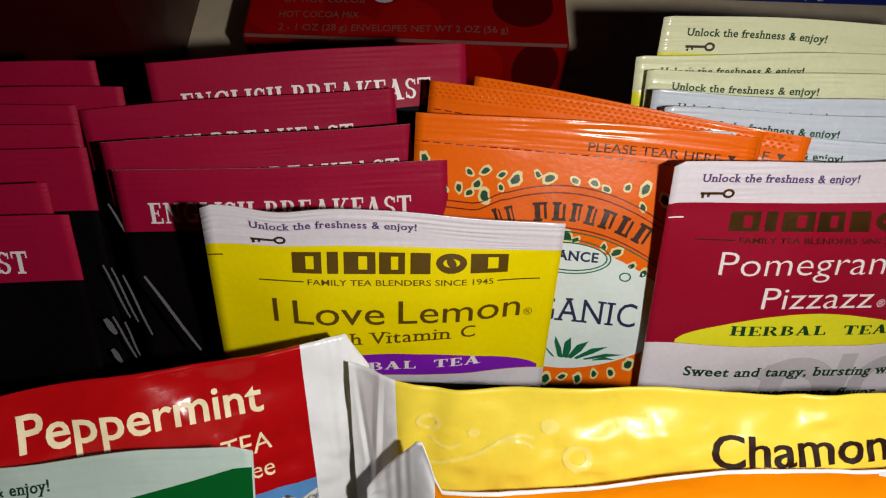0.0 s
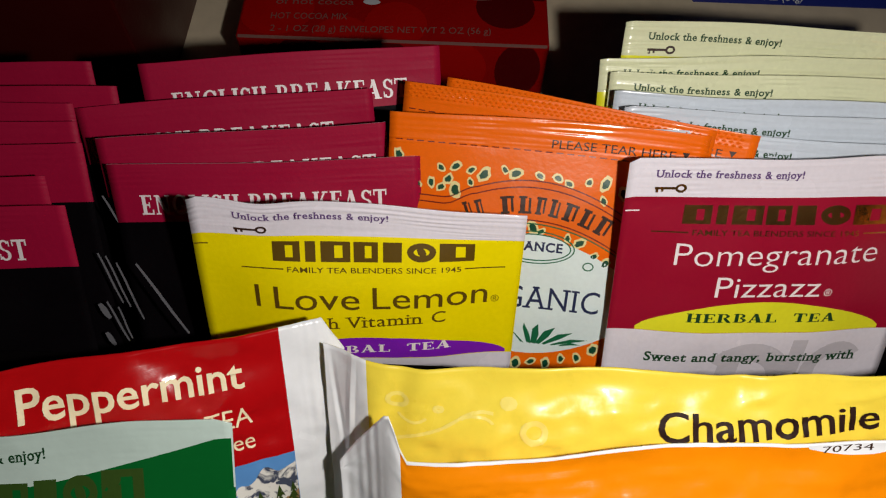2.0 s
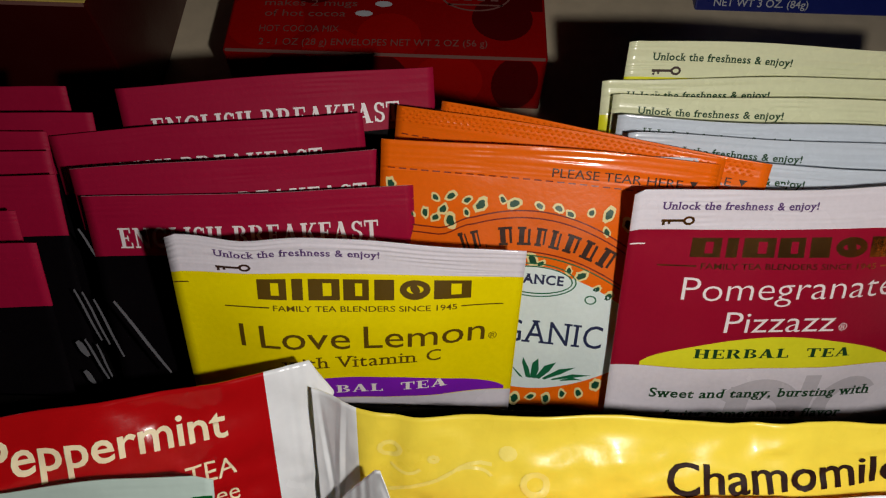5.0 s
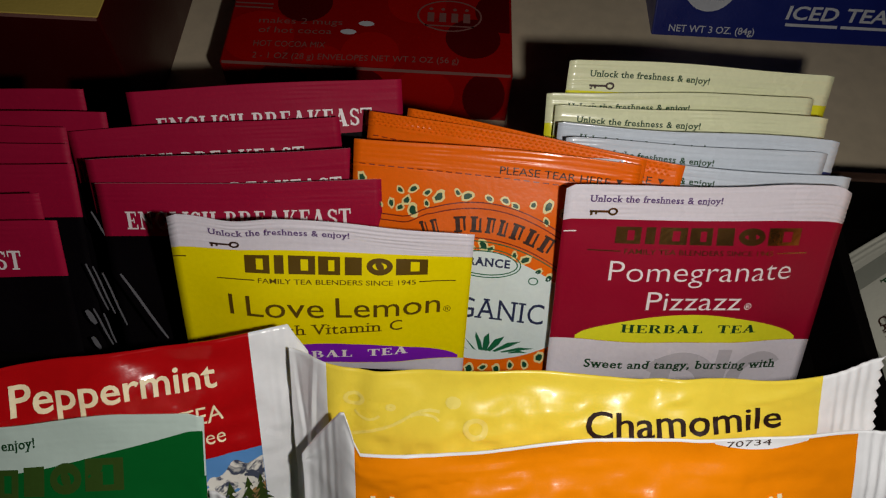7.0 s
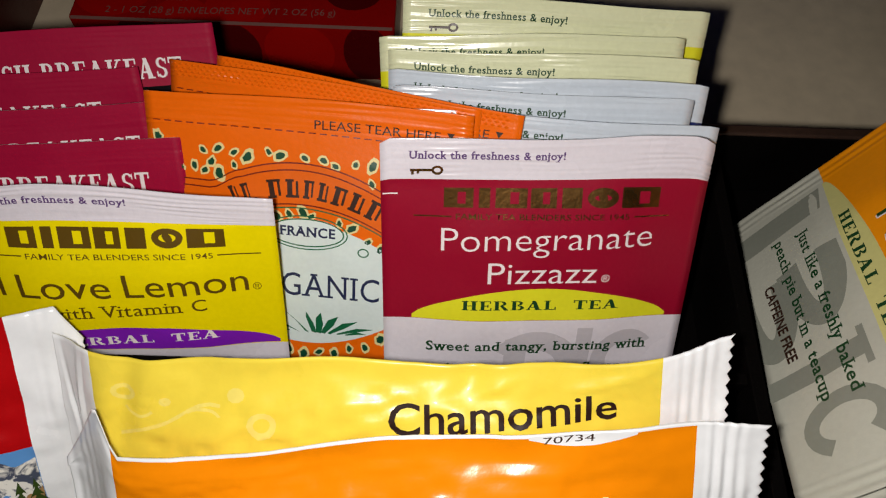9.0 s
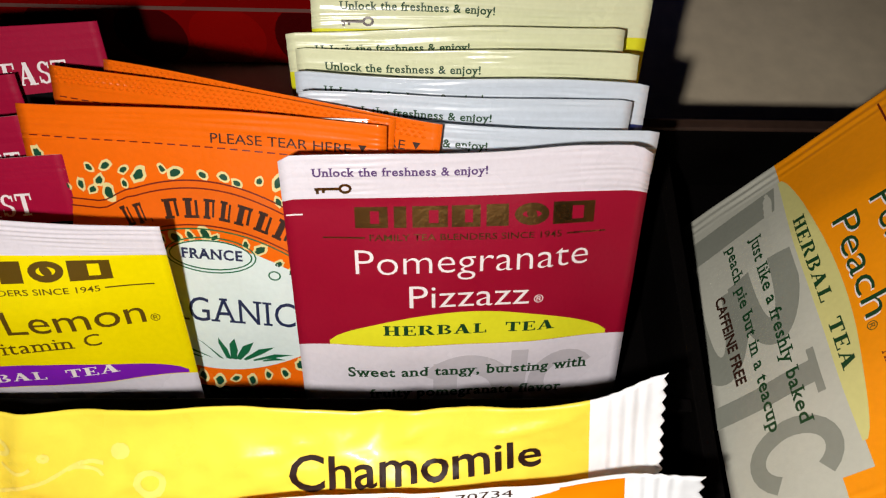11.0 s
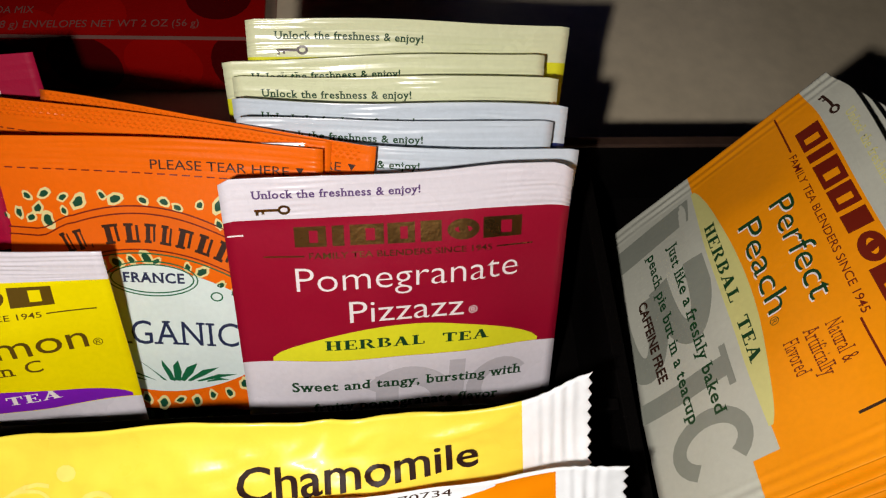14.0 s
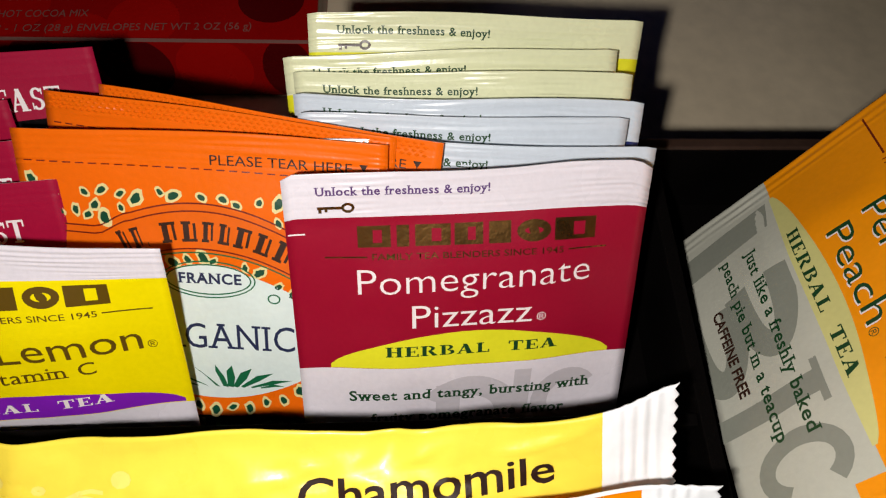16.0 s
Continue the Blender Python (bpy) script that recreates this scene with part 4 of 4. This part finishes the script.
mint = Sheet("tea_bag_envelope", (-138.4, -63.4, 76.6), (0.995, 0.074, -0.064), (-0.005, 0.692, 0.722), 65.5, 50.0, "green foil tea bag envelope with a pale mint top", "tea bag", bulge=2.5, head=7.0, seed=9,
             wrinkle=0.8, top=lambda k: 1.5 + 1.9 * smooth(k * 1.5) + 2.2 * smooth((k - 0.42) / 0.35) - 0.9 * smooth((k - 0.95) / 0.05))
mint.vcrimp = 0.02
mint.body("envelope", lambda a, b: 0 if b > -9.6 else 1, [FMINT, FGREEN], vs=(-9.6,), step=1.6)
mint.patch("green_print", lambda u: -9.9, lambda u: -8.4 + 0.07 * (u - 26) + 0.002 * (u - 26) ** 2 if u > 12 else -9.0, 0.3, 65.2, FGREEN, 0.16)
mint.letter("Unlock the freshness & enjoy!", 1.0, 33.0, -5.2, 1.7, GREENINK, 0.01, slope=0.03, serif=True)
mint.maker_mark(8, 49.6, -13.0, -8.4, MINTGOLD, 0.05)
mint.letter("Mint", 26.0, 38.8, -24.9, 5.0, FMINT, 0.0, off=0.3)

lime = pouch("tea_pouch", (-76.0, -68.0, 56.0), (0.998, 0.0, 0.03), (0.0, 0.70, 0.714), 118.0, lambda u, v: 0 if 12 < u < 106 else 1, [FLIME, FWHITE], (12.0, 106.0), (),
             "lime green film tea pouch with white ends", 10, lambda k: -6.5 * smooth(k / 0.15) + 6.5 * smooth((k - 0.25) / 0.3) - 5 * smooth((k - 0.75) / 0.25), h=32)


# ---- cartons behind the tray ----
def carton(name, label, x0, x1, y, depth, z, side, edge, lift=0.0):
    s = Sheet(name, (x0, y, z), (1, 0, 0), (0, 1, 0), x1 - x0, 1.0, label, "box", bulge=0, wrinkle=0, vcrimp=0, head=0.01)
    s.root.location = (x0 / 1000, y / 1000, 0)
    s.shift = Vector((0, 0, z / 1000))
    s.height = lambda u, v, face=1: 0.0
    w, d, h = (x1 - x0) / 1000, depth / 1000, z / 1000
    bm = bmesh.new()
    box(bm, (0, 0, 0), (w, d, h), 0.0006)
    part("carton", bm, side, s.root)
    bm = bmesh.new()
    box(bm, (0.0008, -0.0002, h - 0.0007), (w - 0.0008, 0.0005, h + 0.00008))
    part("worn_edge", bm, edge, s.root)
    return s


def clipped(ring, u0, v0, u1, v1):
    """The part of a ring of points that lies inside a rectangle."""
    for axis, limit, sign in ((0, u0, 1), (0, u1, -1), (1, v0, 1), (1, v1, -1)):
        kept = []
        for p, q in zip(ring, ring[1:] + ring[:1]):
            a, b = (p[axis] - limit) * sign, (q[axis] - limit) * sign
            if a >= 0:
                kept.append(p)
            if a * b < 0:
                k = a / (a - b)
                kept.append((p[0] + (q[0] - p[0]) * k, p[1] + (q[1] - p[1]) * k))
        ring = kept
    return ring


cocoa = carton("cocoa_box", "red carton of hot cocoa mix lying flat on the table", -110.0, -3.2, 91.0, 150, 25.0, BOXRED, CARDEDGE)
rnd = random.Random(4)
for c, q in enumerate([(54, 8), (92, 18), (70, 36), (27, 33), (36, 0.5), (104, 33), (12, 14), (48, 56), (84, 54), (15, 60), (62, 80), (100, 74), (34, 84)]):
    big = rnd.uniform(10, 13.5)
    ring = clipped(ring_poly(q[0], q[1], big, big, 26), 0.9, 0.9, 105.9, 149)
    cocoa.shapes("dot_print", [ring], BOXDOT if c % 2 else BOXMID, 0.10 + 0.008 * c)
for word, a, b, v, c in (("makes 2 mugs", 11.0, 42.4, 20.6, 3.0), ("of hot cocoa", 11.6, 38.8, 15.6, 3.0), ("HOT COCOA MIX", 10.8, 37.2, 8.4, 2.9), ("2 - 1 OZ (28 g) ENVELOPES NET WT 2 OZ (56 g)", 11.4, 86.8, 2.4, 2.9)):
    cocoa.letter(word, a, b, v, c, BOXINK, 0.0, 0.24, slope=0.03)
cocoa.shapes("cup_print", [ring_poly(51.4, 23, 3.0, 1.4, 16), ring_poly(45, 18.2, 3.0, 1.4, 16)], BOXWHITE, 0.22, single=False)
cocoa.shapes("round_mark", annulus(82.8, 29.5, 12.5, 8.6, 0.7, 40) + [rect(74.3 + i * 4.6, 26, 76.9 + i * 4.6, 31) for i in range(4)] + [ring_poly(75.6 + i * 4.6, 33, 0.8, 0.8, 8) for i in range(4)]
             + [rect(73.3, 23.6, 92.3, 24.3)], BOXINK, 0.22)
cocoa.shapes("rule", [rect(0.6, 30.6, 15, 31.4), rect(0.6, 28.4, 15, 29.2)], BOXINK, 0.22, single=False)
for a, b, m in ((22, 10, BOXDOT), (50, 11, BOXDOT), (74, 12, BOXMID), (97, 8, BOXDOT)):
    bm = bmesh.new()
    bm.faces.new([bm.verts.new((p / 1000, -0.00015, q / 1000)) for p, q in clipped(ring_poly(a, 13, b, 13, 24), 1, 0.8, 106, 24.0)])
    part("dot_print", bm, m, cocoa.root)

iced = Sheet("iced_tea_box", (60.5, 144.0, 0.0), (1, 0, 0), (0, 0.574, 0.819), 130.0, 0.01, "royal blue iced tea carton leaning back on the table", "box", bulge=0, wrinkle=0, vcrimp=0, head=0.01)
iced.root.location = (0.0605, 0.144, 0.0)
iced.shift = Vector((0, 0, 0))
iced.height = lambda u, v, face=1: 0.0
bm = bmesh.new()
box(bm, (0, 0, 0), (0.130, 0.065, 0.115), 0.0006)
bm.transform(Matrix.Rotation(-math.asin(0.574), 4, 'X'))
part("carton", bm, BOXBLUE, iced.root)
iced.letter("NET WT 3 OZ. (84g)", 7.0, 44.0, 2.0, 2.8, BOXWHITE, 0.008, 0.3)
iced.letter("ICED TEA BAGS", 56.0, 127.0, 9.4, 5.4, BOXWHITE, 0.02, 0.3, shear=0.2)
for a in (56.5, 80.5):
    iced.shapes("small_print", [rect(a, 6.4, a + 22.5, 7.6)], BOXWHITE, 0.3)
iced.shapes("round_label", [ring_poly(22.0, 22.4, 11.7, 11.7, 32)], BOXWHITE, 0.3)
iced.letter("TEA BAGS", 15.7, 28.5, 15.6, 1.3, NAVY, 0.01, 0.4)

gold_box = carton("tea_carton", "maroon carton with a gold lid standing on the table", -260.0, -138.4, 77.0, 90, 55.0, BOXMAROON, CARDEDGE)
bm = bmesh.new()
box(bm, (0.0004, 0.0004, 0.0551), (0.1212, 0.0896, 0.0556), 0.0002)
part("lid", bm, BOXGOLD, gold_box.root, "dull gold lid")

# ---- added strips in the gap between the rows of envelopes: glints painted pale grey ----
GLINTS = (((-116.3, 0.2, 60.7), (-112.8, -4.4, 54.6), 0.5), ((-117.2, -10.6, 53.8), (-113.2, -18.0, 44.0), 0.45), ((-115.6, -10.9, 53.3), (-111.6, -18.6, 43.2), 0.4), ((-113.4, -11.9, 52.0), (-109.0, -20.4, 40.6), 0.5),
          ((-117.0, -17.9, 44.0), (-113.2, -24.0, 36.0), 0.5), ((-114.6, -18.6, 43.0), (-112.4, -23.6, 36.4), 0.4), ((-118.9, -18.2, 43.4), (-116.9, -20.4, 40.4), 2.2), ((-118.4, -22.8, 37.4), (-116.6, -24.8, 34.9), 1.8),
          ((-106.9, -14.2, 56.4), (-97.1, -24.4, 42.8), 0.8))
GAP = Vector((0.0035, -0.0038, 0.0080))
for a, b, wide in GLINTS:
    a, b = Vector(a) / 1000 + GAP, Vector(b) / 1000 + GAP
    d = (b - a).normalized()
    side = d.cross(Vector((0, -0.8, 0.6))).normalized() * (wide / 3400)
    lift = Vector((0, -0.8, 0.6)) * 0.0002
    bm = bmesh.new()
    rows = []
    for i in range(7):
        c = a + (b - a) * (i / 6) + Vector((0.00008 * math.sin(i * 1.1), 0, 0))
        taper = 0.35 + 0.65 * math.sin(math.pi * (i + 0.6) / 7)
        rows.append([bm.verts.new(c + side * k * taper + lift * m - a) for k, m in ((-1, 1), (1, 1), (1, -1), (-1, -1))])
    for p, q in zip(rows, rows[1:]):
        for i in range(4):
            bm.faces.new((p[i], p[(i + 1) % 4], q[(i + 1) % 4], q[i]))
    bm.faces.new(rows[0])
    bm.faces.new(rows[-1][::-1])
    bmesh.ops.recalc_face_normals(bm, faces=bm.faces)
    strip = part("glint_strip", bm, GLINTGREY, None)
    strip.location = a
    tagged(strip, "narrow pale grey strip added as a painted glint in the gap between tea rows", "foil strip", "foil strips")
